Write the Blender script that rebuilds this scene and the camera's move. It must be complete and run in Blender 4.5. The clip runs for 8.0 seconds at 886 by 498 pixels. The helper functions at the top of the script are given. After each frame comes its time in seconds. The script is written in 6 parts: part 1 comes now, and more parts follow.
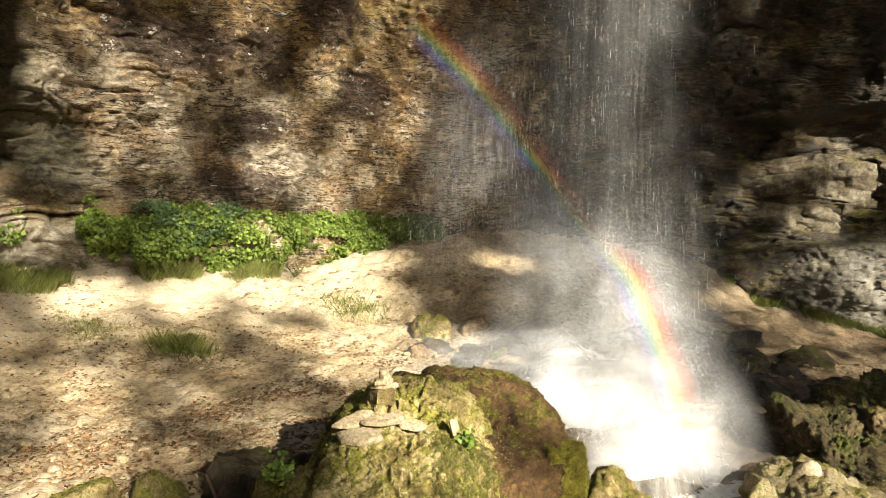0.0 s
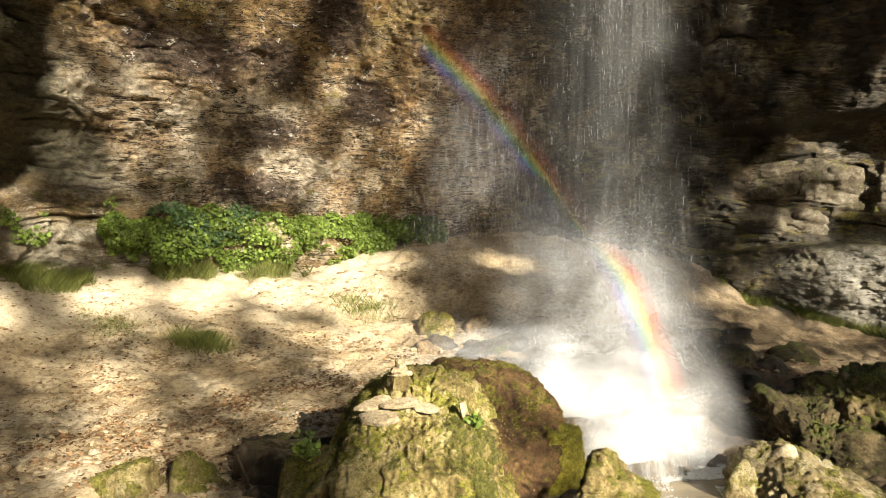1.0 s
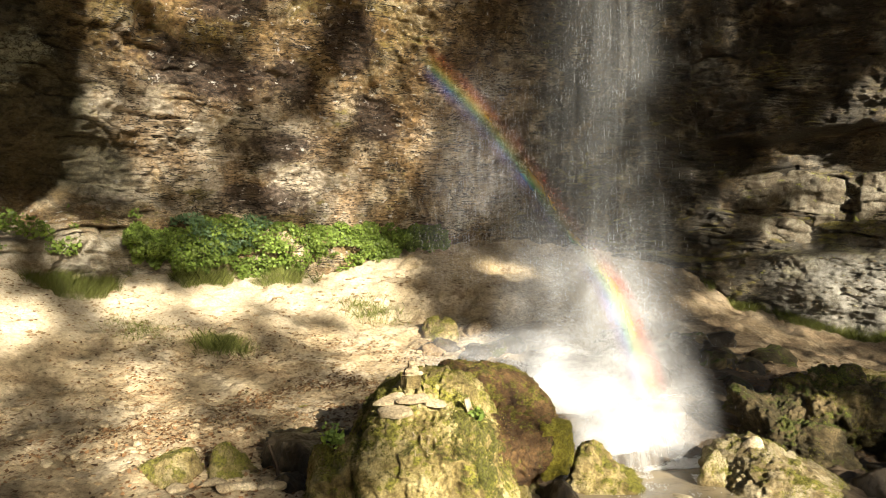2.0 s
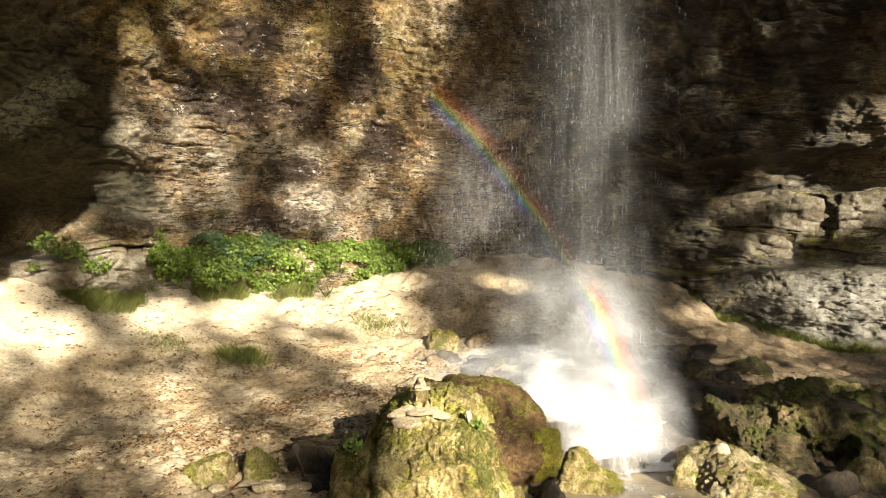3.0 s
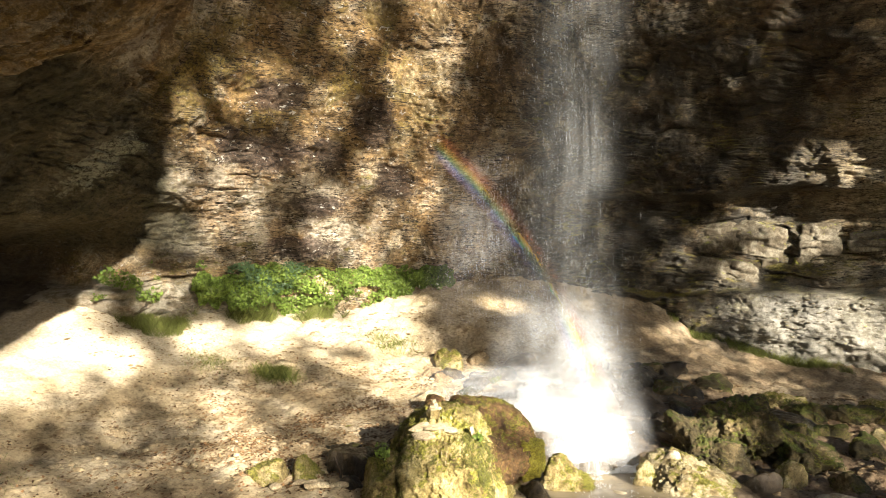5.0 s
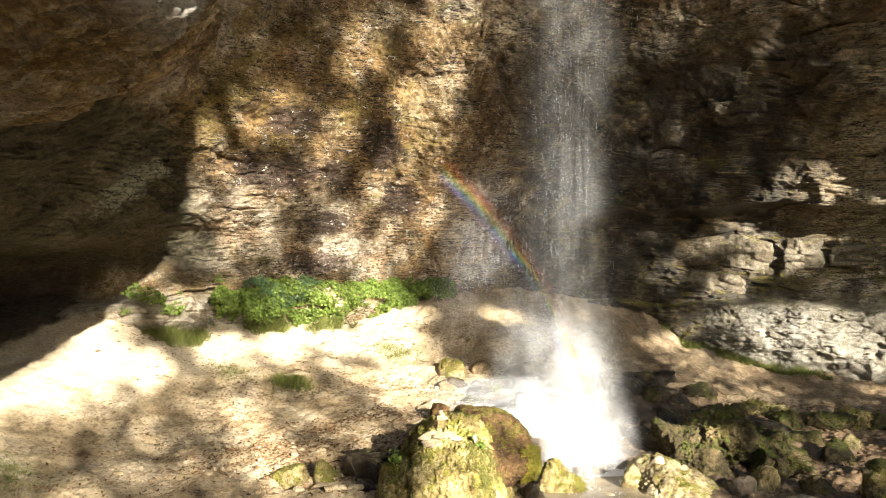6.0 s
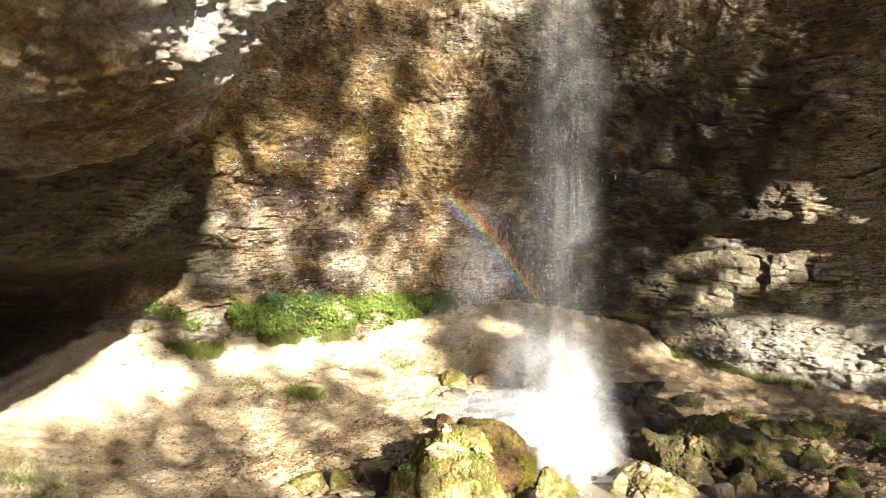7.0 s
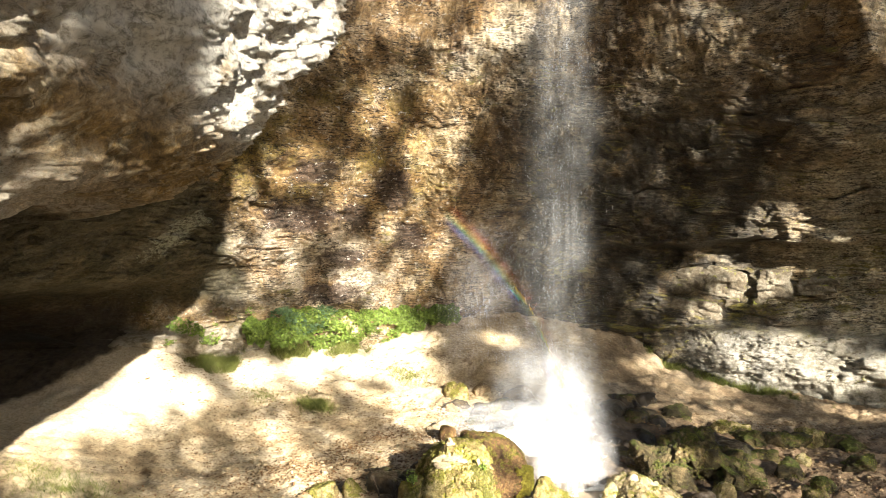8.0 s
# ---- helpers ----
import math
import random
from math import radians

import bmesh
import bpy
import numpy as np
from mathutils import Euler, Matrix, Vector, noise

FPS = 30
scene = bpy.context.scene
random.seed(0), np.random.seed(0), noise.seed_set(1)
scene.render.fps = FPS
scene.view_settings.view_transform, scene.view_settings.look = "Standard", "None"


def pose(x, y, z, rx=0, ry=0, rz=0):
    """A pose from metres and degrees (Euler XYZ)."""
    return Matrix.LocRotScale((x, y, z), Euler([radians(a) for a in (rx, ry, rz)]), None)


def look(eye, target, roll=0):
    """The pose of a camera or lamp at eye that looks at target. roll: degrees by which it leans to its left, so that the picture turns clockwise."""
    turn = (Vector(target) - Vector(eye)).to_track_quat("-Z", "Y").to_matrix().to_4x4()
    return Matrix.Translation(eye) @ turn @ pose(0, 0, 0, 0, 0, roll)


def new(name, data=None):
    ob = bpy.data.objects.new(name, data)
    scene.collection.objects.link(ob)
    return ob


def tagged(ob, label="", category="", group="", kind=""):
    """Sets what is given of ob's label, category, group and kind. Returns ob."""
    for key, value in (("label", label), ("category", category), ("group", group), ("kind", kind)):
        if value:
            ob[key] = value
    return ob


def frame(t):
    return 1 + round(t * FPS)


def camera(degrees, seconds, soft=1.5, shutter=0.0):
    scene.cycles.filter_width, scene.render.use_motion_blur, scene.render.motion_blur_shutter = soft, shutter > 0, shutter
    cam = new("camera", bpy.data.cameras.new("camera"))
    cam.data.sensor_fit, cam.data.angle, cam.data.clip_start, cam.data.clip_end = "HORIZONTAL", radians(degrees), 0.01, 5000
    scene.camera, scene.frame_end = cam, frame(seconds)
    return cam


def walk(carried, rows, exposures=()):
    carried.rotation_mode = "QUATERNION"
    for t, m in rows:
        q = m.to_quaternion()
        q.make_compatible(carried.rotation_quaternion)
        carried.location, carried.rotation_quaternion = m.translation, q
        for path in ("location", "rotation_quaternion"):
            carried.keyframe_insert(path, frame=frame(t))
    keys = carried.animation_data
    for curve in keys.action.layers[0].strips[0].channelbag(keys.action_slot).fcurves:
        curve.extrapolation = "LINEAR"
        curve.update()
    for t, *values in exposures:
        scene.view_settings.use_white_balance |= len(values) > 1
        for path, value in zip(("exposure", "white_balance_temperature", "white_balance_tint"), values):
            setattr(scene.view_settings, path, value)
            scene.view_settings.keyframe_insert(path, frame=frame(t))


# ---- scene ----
# ---- camera ----
cam = camera(66.0, 8.0, soft=0.75)
PATH = [
    (0, (-0.001, 0.0, 1.448), (-0.003, 2.0, 1.455), -0.1),
    (0.5, (-0.037, -0.234, 1.446), (-0.038, 1.766, 1.454), -0.1),
    (1, (-0.083, -0.559, 1.452), (-0.084, 1.441, 1.461), -0.1),
    (1.5, (-0.12, -0.945, 1.486), (-0.12, 1.055, 1.497), -0.1),
    (3, (-0.193, -2.375, 1.907), (-0.195, -0.375, 1.925), 0.0),
    (3.5, (-0.212, -2.887, 2.087), (-0.213, -0.887, 2.104), 0.0),
    (4, (-0.233, -3.405, 2.254), (-0.234, -1.405, 2.272), 0.0),
    (4.5, (-0.265, -3.927, 2.418), (-0.267, -1.927, 2.436), 0.0),
    (6, (-0.4, -5.486, 2.986), (-0.402, -3.486, 3.002), 0.0),
    (6.5, (-0.433, -6.016, 3.222), (-0.435, -4.016, 3.237), 0.0),
    (7, (-0.47, -6.541, 3.456), (-0.473, -4.541, 3.471), 0.0),
    (7.5, (-0.503, -7.069, 3.705), (-0.506, -5.069, 3.72), 0.0),
    (8, (-0.549, -7.578, 3.976), (-0.552, -5.578, 3.99), 0.0),
]
walk(cam, [(t, look(eye, target, roll)) for t, eye, target, roll in PATH], exposures=[(0, 1.62, 6980, 7), (4.5, 1.98, 6760, 8), (8, 2.48, 6550, 9)])

# ---- sky and sun ----
SUN_AZ, SUN_EL = radians(29.0), radians(20.5)          # behind the camera, to its right
TO_SUN = Vector((math.sin(SUN_AZ) * math.cos(SUN_EL), -math.cos(SUN_AZ) * math.cos(SUN_EL), math.sin(SUN_EL)))
world = bpy.data.worlds.new("sky")
scene.world = world
world.use_nodes = True
sky = world.node_tree.nodes.new("ShaderNodeTexSky")
sky.sky_type, sky.sun_disc = "NISHITA", False
sky.sun_elevation, sky.sun_rotation = SUN_EL, math.pi - SUN_AZ
world.node_tree.links.new(sky.outputs[0], world.node_tree.nodes["Background"].inputs[0])
world.node_tree.nodes["Background"].inputs[1].default_value = 0.032
sun_data = bpy.data.lights.new("sun", "SUN")
sun_data.energy, sun_data.angle, sun_data.color = 5.0, radians(0.55), (1.0, 0.93, 0.82)
sun = new("sun", sun_data)
sun.matrix_world = look(TO_SUN * 60, (0, 0, 0))


# ---- number helpers ----
def rnd(seed):
    return np.random.default_rng(seed)


def hashed(seed, *ints):
    """A random number from 0 to 1 for each set of whole numbers."""
    h = np.full(np.broadcast(*ints).shape, seed * 7919 + 17, dtype=np.uint64)
    for k, a in enumerate(ints):
        h = h ^ ((np.asarray(a).astype(np.int64) + 100000).astype(np.uint64) * np.uint64(2654435761 + 97 * k))
        h = (h ^ (h >> np.uint64(15))) * np.uint64(2246822519) & np.uint64(0xFFFFFFFF)
        h = (h ^ (h >> np.uint64(13))) * np.uint64(3266489917) & np.uint64(0xFFFFFFFF)
    h = h ^ (h >> np.uint64(16))
    return (h & np.uint64(0xFFFFFF)).astype(float) / float(0xFFFFFF)


def soft_noise(seed, *xs):
    """Smooth noise from -1 to 1 in two or three dimensions."""
    lo = [np.floor(x) for x in xs]
    f = [x - a for x, a in zip(xs, lo)]
    w = [a * a * a * (a * (a * 6 - 15) + 10) for a in f]
    total = 0
    for corner in range(2 ** len(xs)):
        bits = [(corner >> k) & 1 for k in range(len(xs))]
        weight = 1
        for b, a in zip(bits, w):
            weight = weight * (a if b else 1 - a)
        total = total + weight * hashed(seed, *[a + b for a, b in zip(lo, bits)])
    return total * 2 - 1


def fbm(seed, octaves, *xs, gain=0.5):
    out, amp = 0, 1.0
    for k in range(octaves):
        out = out + amp * soft_noise(seed + k, *[x * 2.03 ** k + 3.7 * k for x in xs])
        amp *= gain
    return out


def ramp(x, a, b):
    t = np.clip((x - a) / (b - a), 0, 1)
    return t * t * (3 - 2 * t)


def table_at(xs, ys, table, x, y):
    """A smooth surface through a coarse table of values (Catmull-Rom both ways)."""
    table = np.asarray(table, float)

    def weights(knots, v):
        knots = np.asarray(knots, float)
        v = np.clip(v, knots[0], knots[-1])
        i = np.clip(np.searchsorted(knots, v, side="right") - 1, 0, len(knots) - 2)
        t = (v - knots[i]) / (knots[i + 1] - knots[i])
        w = (-.5 * t + t ** 2 - .5 * t ** 3, 1 - 2.5 * t ** 2 + 1.5 * t ** 3, .5 * t + 2 * t ** 2 - 1.5 * t ** 3, -.5 * t ** 2 + .5 * t ** 3)
        return [(np.clip(i + k - 1, 0, len(knots) - 1), w[k]) for k in range(4)]

    wx, wy = weights(xs, np.asarray(x, float)), weights(ys, np.asarray(y, float))
    return sum(table[j, i] * a * b for i, a in wx for j, b in wy)


# ---- mesh helpers ----
def np_mesh(name, verts, faces, smooth=False, uv=None):
    verts, faces = np.asarray(verts, float), np.asarray(faces, np.int32)
    me = bpy.data.meshes.new(name)
    me.vertices.add(len(verts))
    me.vertices.foreach_set("co", verts.ravel())
    n, k = faces.shape
    me.loops.add(n * k)
    me.loops.foreach_set("vertex_index", faces.ravel())
    me.polygons.add(n)
    me.polygons.foreach_set("loop_start", np.arange(0, n * k, k, dtype=np.int32))
    me.polygons.foreach_set("loop_total", np.full(n, k, dtype=np.int32))
    if smooth:
        me.polygons.foreach_set("use_smooth", np.ones(n, dtype=bool))
    if uv is not None:
        layer = me.uv_layers.new(name="across_along")
        layer.data.foreach_set("uv", np.asarray(uv, float)[faces.ravel()].ravel())
    me.update(calc_edges=True)
    return me


def grid_faces(rows, cols, flip=False):
    i = (np.arange(rows - 1)[:, None] * cols + np.arange(cols - 1)[None]).ravel()
    f = np.stack([i, i + 1, i + cols + 1, i + cols], axis=1)
    return f[:, ::-1] if flip else f


def thing(name, me, material, label="", category="", group="", kind="", at=None):
    ob = new(name, me)
    if me is not None and material is not None and not me.materials:
        me.materials.append(material)
    if at is not None:
        ob.matrix_world = at
    return tagged(ob, label, category, group, kind)


def part(name, me, material, parent, label="", at=None):
    ob = new(name, me)
    if not me.materials:
        me.materials.append(material)
    ob.parent = parent
    if at is not None:
        ob.matrix_basis = at
    return tagged(ob, label)


# ---- materials ----
class Nodes:
    def __init__(self, name):
        self.mat = bpy.data.materials.new(name)
        self.mat.use_nodes = True
        self.t = self.mat.node_tree
        self.bsdf = self.t.nodes["Principled BSDF"]
        self.where = self.add("ShaderNodeNewGeometry")

    def add(self, kind):
        return self.t.nodes.new(kind)

    def link(self, a, b):
        self.t.links.new(a, b)

    def val(self, sock, v):
        if hasattr(v, "links"):
            self.link(v, sock)
        else:
            sock.default_value = v

    def noise(self, scale, detail=5.0, rough=0.6, stretch=(1, 1, 1), warp=0.0, turn=(0, 0, 0)):
        m = self.add("ShaderNodeMapping")
        m.inputs["Scale"].default_value = stretch
        m.inputs["Rotation"].default_value = turn
        self.link(self.where.outputs["Position"], m.inputs["Vector"])
        n = self.add("ShaderNodeTexNoise")
        n.inputs["Scale"].default_value = scale
        n.inputs["Detail"].default_value = detail
        n.inputs["Roughness"].default_value = rough
        n.inputs["Distortion"].default_value = warp
        self.link(m.outputs[0], n.inputs["Vector"])
        return n.outputs["Fac"]

    def cells(self, scale, stretch=(1, 1, 1), feature="F1", warp=0.0):
        m = self.add("ShaderNodeMapping")
        m.inputs["Scale"].default_value = stretch
        self.link(self.where.outputs["Position"], m.inputs["Vector"])
        if warp:
            w = self.add("ShaderNodeTexNoise")
            w.inputs["Scale"].default_value, w.inputs["Detail"].default_value = 4.0, 4.0
            self.link(self.where.outputs["Position"], w.inputs["Vector"])
            a = self.add("ShaderNodeVectorMath")
            a.operation = "MULTIPLY_ADD"
            a.inputs[1].default_value = (warp, warp, warp)
            self.link(w.outputs["Color"], a.inputs[0])
            self.link(self.where.outputs["Position"], a.inputs[2])
            self.link(a.outputs[0], m.inputs["Vector"])
        n = self.add("ShaderNodeTexVoronoi")
        n.feature = feature
        n.inputs["Scale"].default_value = scale
        self.link(m.outputs[0], n.inputs["Vector"])
        return n.outputs

    def range(self, v, a, b, c=0.0, d=1.0):
        n = self.add("ShaderNodeMapRange")
        n.interpolation_type = "SMOOTHSTEP"
        self.val(n.inputs[0], v)
        for k, x in zip((1, 2, 3, 4), (a, b, c, d)):
            n.inputs[k].default_value = x
        return n.outputs[0]

    def math(self, op, a, b=0.0):
        n = self.add("ShaderNodeMath")
        n.operation = op
        self.val(n.inputs[0], a)
        self.val(n.inputs[1], b)
        return n.outputs[0]

    def mix(self, f, a, b, blend="MIX"):
        n = self.add("ShaderNodeMix")
        n.data_type, n.blend_type = "RGBA", blend
        self.val(n.inputs[0], f)
        for sock, v in ((n.inputs[6], a), (n.inputs[7], b)):
            self.val(sock, (*v, 1.0) if isinstance(v, tuple) and len(v) == 3 else v)
        return n.outputs[2]

    def ramp(self, f, stops):
        n = self.add("ShaderNodeValToRGB")
        els = n.color_ramp.elements
        while len(els) < len(stops):
            els.new(0.5)
        for e, (p, c) in zip(els, stops):
            e.position, e.color = p, (*c, 1.0)
        self.val(n.inputs[0], f)
        return n.outputs[0]

    def bump(self, height, strength=0.5, distance=0.02, after=None):
        n = self.add("ShaderNodeBump")
        n.inputs["Strength"].default_value = strength
        n.inputs["Distance"].default_value = distance
        self.val(n.inputs["Height"], height)
        if after is not None:
            self.link(after, n.inputs["Normal"])
        return n.outputs[0]

    def done(self, colour, rough=0.8, normal=None, spec=0.4):
        self.val(self.bsdf.inputs["Base Color"], (*colour, 1.0) if isinstance(colour, tuple) else colour)
        self.val(self.bsdf.inputs["Roughness"], rough)
        self.bsdf.inputs["Specular IOR Level"].default_value = spec
        if normal is not None:
            self.link(normal, self.bsdf.inputs["Normal"])
        return self.mat

    def up(self):
        s = self.add("ShaderNodeSeparateXYZ")
        self.link(self.where.outputs["Normal"], s.inputs[0])
        return s.outputs[2]

    def place(self):
        s = self.add("ShaderNodeSeparateXYZ")
        self.link(self.where.outputs["Position"], s.inputs[0])
        return s.outputs

    def chance(self):
        return self.add("ShaderNodeObjectInfo").outputs["Random"]

    def island(self):
        return self.where.outputs["Random Per Island"]


STAINS = [(-4.6, 5.0, 1.15, 0.42), (-3.1, 5.1, 0.4, 0.5), (-1.65, 4.5, 0.5, 0.55), (-2.0, 5.8, 0.42, 0.6), (-3.7, 3.85, 0.85, 0.3), (-4.1, 6.2, 0.65, 0.35), (-4.0, 2.75, 0.9, 0.3)]


def cliff_material():
    n = Nodes("layered_limestone")
    big = n.noise(0.62, 8, 0.68, warp=0.8)
    base = n.ramp(big, [(0.3, (0.1, 0.072, 0.046)), (0.42, (0.29, 0.205, 0.11)), (0.5, (0.5, 0.4, 0.255)), (0.57, (0.68, 0.61, 0.48)), (0.64, (0.46, 0.34, 0.19)), (0.76, (0.18, 0.125, 0.078))])
    mid = n.noise(2.6, 8, 0.7, stretch=(0.7, 0.7, 1.7), warp=0.4)
    base = n.mix(0.9, base, n.ramp(mid, [(0.3, (0.45, 0.41, 0.36)), (0.5, (0.88, 0.85, 0.8)), (0.68, (1.4, 1.37, 1.3))]), "MULTIPLY")
    chips = n.noise(11.0, 9, 0.8, stretch=(0.9, 0.9, 1.3), warp=0.3)
    base = n.mix(0.9, base, n.ramp(chips, [(0.34, (0.34, 0.31, 0.27)), (0.47, (0.82, 0.79, 0.74)), (0.56, (1.2, 1.17, 1.12)), (0.68, (1.75, 1.7, 1.6))]), "MULTIPLY")
    base = n.mix(0.8, base, n.ramp(n.noise(40.0, 5, 0.78, stretch=(0.9, 0.9, 1.2)), [(0.36, (0.3, 0.28, 0.25)), (0.5, (0.95, 0.94, 0.92)), (0.64, (1.7, 1.68, 1.62))]), "MULTIPLY")
    ochre = n.range(n.noise(0.8, 5, 0.6, stretch=(1, 1, 0.5)), 0.54, 0.68)
    base = n.mix(n.math("MULTIPLY", ochre, 0.42), base, n.mix(n.range(chips, 0.36, 0.6), (0.15, 0.07, 0.016), (0.4, 0.22, 0.06)))
    # dark mineral runs down the face
    runs = n.range(n.noise(1.2, 8, 0.72, stretch=(1.3, 1.3, 0.3), warp=0.4), 0.48, 0.6)
    base = n.mix(n.math("MULTIPLY", runs, 0.45), base, n.mix(n.range(chips, 0.36, 0.62), (0.035, 0.024, 0.019), (0.13, 0.09, 0.062)))
    grey = n.math("MULTIPLY", n.range(n.noise(0.75, 7, 0.7), 0.5, 0.6), n.range(chips, 0.36, 0.56))
    base = n.mix(n.math("MULTIPLY", grey, 0.66), base, (0.66, 0.61, 0.5))
    x, y, z = n.place()
    band = n.math("MULTIPLY", n.math("MULTIPLY", n.range(x, -7.4, -6.6), n.range(x, -1.2, -2.6)), n.math("MULTIPLY", n.range(z, 2.2, 2.6), n.range(z, 5.0, 4.2)))
    band = n.math("MULTIPLY", band, n.range(n.noise(1.1, 7, 0.7, warp=0.5), 0.36, 0.5))
    base = n.mix(n.math("MULTIPLY", band, 0.75), base, n.mix(n.range(chips, 0.34, 0.6), (0.3, 0.235, 0.155), (0.72, 0.65, 0.53)))
    # wet algae film on both sides of the fall; its black also paints shade
    shifted = n.math("ADD", x, n.math("MULTIPLY", n.noise(0.5, 5, 0.65), 3.0))
    film = n.math("MULTIPLY", n.range(shifted, 1.4, 4.0), n.range(shifted, 12.8, 10.4))
    film = n.math("MULTIPLY", film, n.range(n.noise(1.7, 6, 0.65), 0.3, 0.55, 0.55, 1.0))
    film = n.math("MULTIPLY", film, n.range(z, 9.8, 7.2, 0.4, 1.0))
    base = n.mix(n.math("MULTIPLY", film, 0.93), base, (0.02, 0.018, 0.013))
    east = n.math("MULTIPLY", n.range(shifted, 10.8, 12.8), n.range(n.noise(1.1, 6, 0.68), 0.36, 0.52, 0.3, 0.85))
    base = n.mix(east, base, n.ramp(chips, [(0.34, (0.06, 0.05, 0.03)), (0.46, (0.24, 0.21, 0.14)), (0.56, (0.46, 0.42, 0.3)), (0.68, (0.62, 0.58, 0.45))]))
    plum = n.range(n.noise(0.9, 8, 0.72, warp=0.6, stretch=(1, 1, 0.8)), 0.5, 0.6)
    base = n.mix(n.math("MULTIPLY", n.math("MULTIPLY", plum, 0.34), n.math("SUBTRACT", 1.0, film)), base, n.mix(chips, (0.035, 0.02, 0.016), (0.15, 0.095, 0.07)))
    moss = n.range(n.math("ADD", n.noise(1.0, 8, 0.75), n.math("MULTIPLY", n.up(), 0.12)), 0.55, 0.66)
    base = n.mix(n.math("MULTIPLY", moss, 0.8), base, n.mix(n.range(n.noise(20, 6, 0.75), 0.38, 0.6), (0.06, 0.052, 0.01), (0.24, 0.2, 0.03)))
    gold = n.math("MULTIPLY", n.math("MULTIPLY", n.range(z, 4.6, 6.0), n.range(z, 9.5, 7.6)), n.math("MULTIPLY", n.range(x, 0.2, -1.8), n.range(y, 8.0, 9.4)))
    gold = n.math("MULTIPLY", gold, n.range(n.noise(1.4, 9, 0.76, warp=0.5), 0.38, 0.52))
    base = n.mix(n.math("MULTIPLY", gold, 0.82), base, n.mix(n.range(n.noise(18, 6, 0.75), 0.38, 0.6), (0.05, 0.036, 0.008), (0.26, 0.19, 0.04)))
    # rust-brown wash and plum-black stains of old seepage on the wall behind the bank
    face = n.math("MULTIPLY", n.range(y, 9.0, 10.4), n.range(x, 0.4, -0.8))
    rust = n.math("MULTIPLY", face, n.range(n.noise(0.75, 8, 0.72, warp=0.7), 0.44, 0.56))
    base = n.mix(n.math("MULTIPLY", rust, 0.72), base, n.mix(n.range(chips, 0.36, 0.62), (0.075, 0.04, 0.014), (0.38, 0.235, 0.1)))
    ragged_edge = n.math("MULTIPLY", n.math("SUBTRACT", n.noise(1.5, 9, 0.76, warp=0.5, stretch=(1, 1, 1.3)), 0.5), 3.2)
    stain = None
    for a, b, ra, rb in STAINS:
        du, dv = n.math("MULTIPLY", n.math("SUBTRACT", x, a), 1 / ra), n.math("MULTIPLY", n.math("SUBTRACT", z, b), 1 / rb)
        reach = n.math("SQRT", n.math("ADD", n.math("MULTIPLY", du, du), n.math("MULTIPLY", dv, dv)))
        spot = n.range(n.math("ADD", reach, ragged_edge), 1.25, 0.7)
        stain = spot if stain is None else n.math("MAXIMUM", stain, spot)
    stain = n.math("MULTIPLY", stain, face)
    base = n.mix(n.math("MULTIPLY", stain, 0.86), base, n.mix(n.range(chips, 0.38, 0.64), (0.022, 0.014, 0.011), (0.125, 0.082, 0.062)))
    speck = n.range(n.noise(16.0, 4, 0.7), 0.62, 0.7)
    base = n.mix(n.math("MULTIPLY", speck, 0.55), base, (0.5, 0.47, 0.4))
    flakes = n.math("MULTIPLY", n.range(n.noise(7.0, 3, 0.6, stretch=(0.8, 0.8, 1.3), warp=0.3), 0.635, 0.665), face)
    base = n.mix(n.math("MULTIPLY", flakes, 0.8), base, (0.62, 0.58, 0.52))
    dry = n.math("MULTIPLY", n.range(y, 8.5, 5.0), n.range(n.noise(0.9, 7, 0.7), 0.3, 0.5, 0.5, 1.0))
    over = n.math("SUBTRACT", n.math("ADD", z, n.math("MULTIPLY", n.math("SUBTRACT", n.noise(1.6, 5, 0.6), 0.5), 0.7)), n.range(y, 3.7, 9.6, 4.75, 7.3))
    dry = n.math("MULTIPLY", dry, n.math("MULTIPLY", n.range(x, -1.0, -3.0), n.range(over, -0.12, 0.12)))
    # recess wall under the roof's lip: green film plus painted shade, with bare patches
    film_and_shade = n.math("MULTIPLY", n.math("MULTIPLY", n.range(over, 0.05, -0.15), n.range(z, 2.2, 2.9)), n.math("MULTIPLY", n.range(x, -5.8, -6.4), n.range(n.noise(0.8, 7, 0.7, warp=0.4), 0.36, 0.62, 1.0, 0.85)))
    base = n.mix(n.math("MULTIPLY", film_and_shade, 0.97), base, n.mix(n.range(chips, 0.36, 0.6), (0.016, 0.015, 0.008), (0.062, 0.056, 0.028)))
    # grey lichen patch on the recess wall
    du, dv = n.math("MULTIPLY", n.math("SUBTRACT", y, 9.1), 2.4), n.math("MULTIPLY", n.math("SUBTRACT", z, 4.45), 1.7)
    lichen = n.math("ADD", n.math("SQRT", n.math("ADD", n.math("MULTIPLY", du, du), n.math("MULTIPLY", dv, dv))), n.math("MULTIPLY", n.math("SUBTRACT", n.noise(3.0, 8, 0.75), 0.5), 2.6))
    lichen = n.math("MULTIPLY", n.range(lichen, 1.1, 0.6), n.math("MULTIPLY", n.range(x, -6.0, -6.3), n.range(chips, 0.4, 0.56)))
    base = n.mix(n.math("MULTIPLY", lichen, 0.8), base, (0.36, 0.37, 0.29))
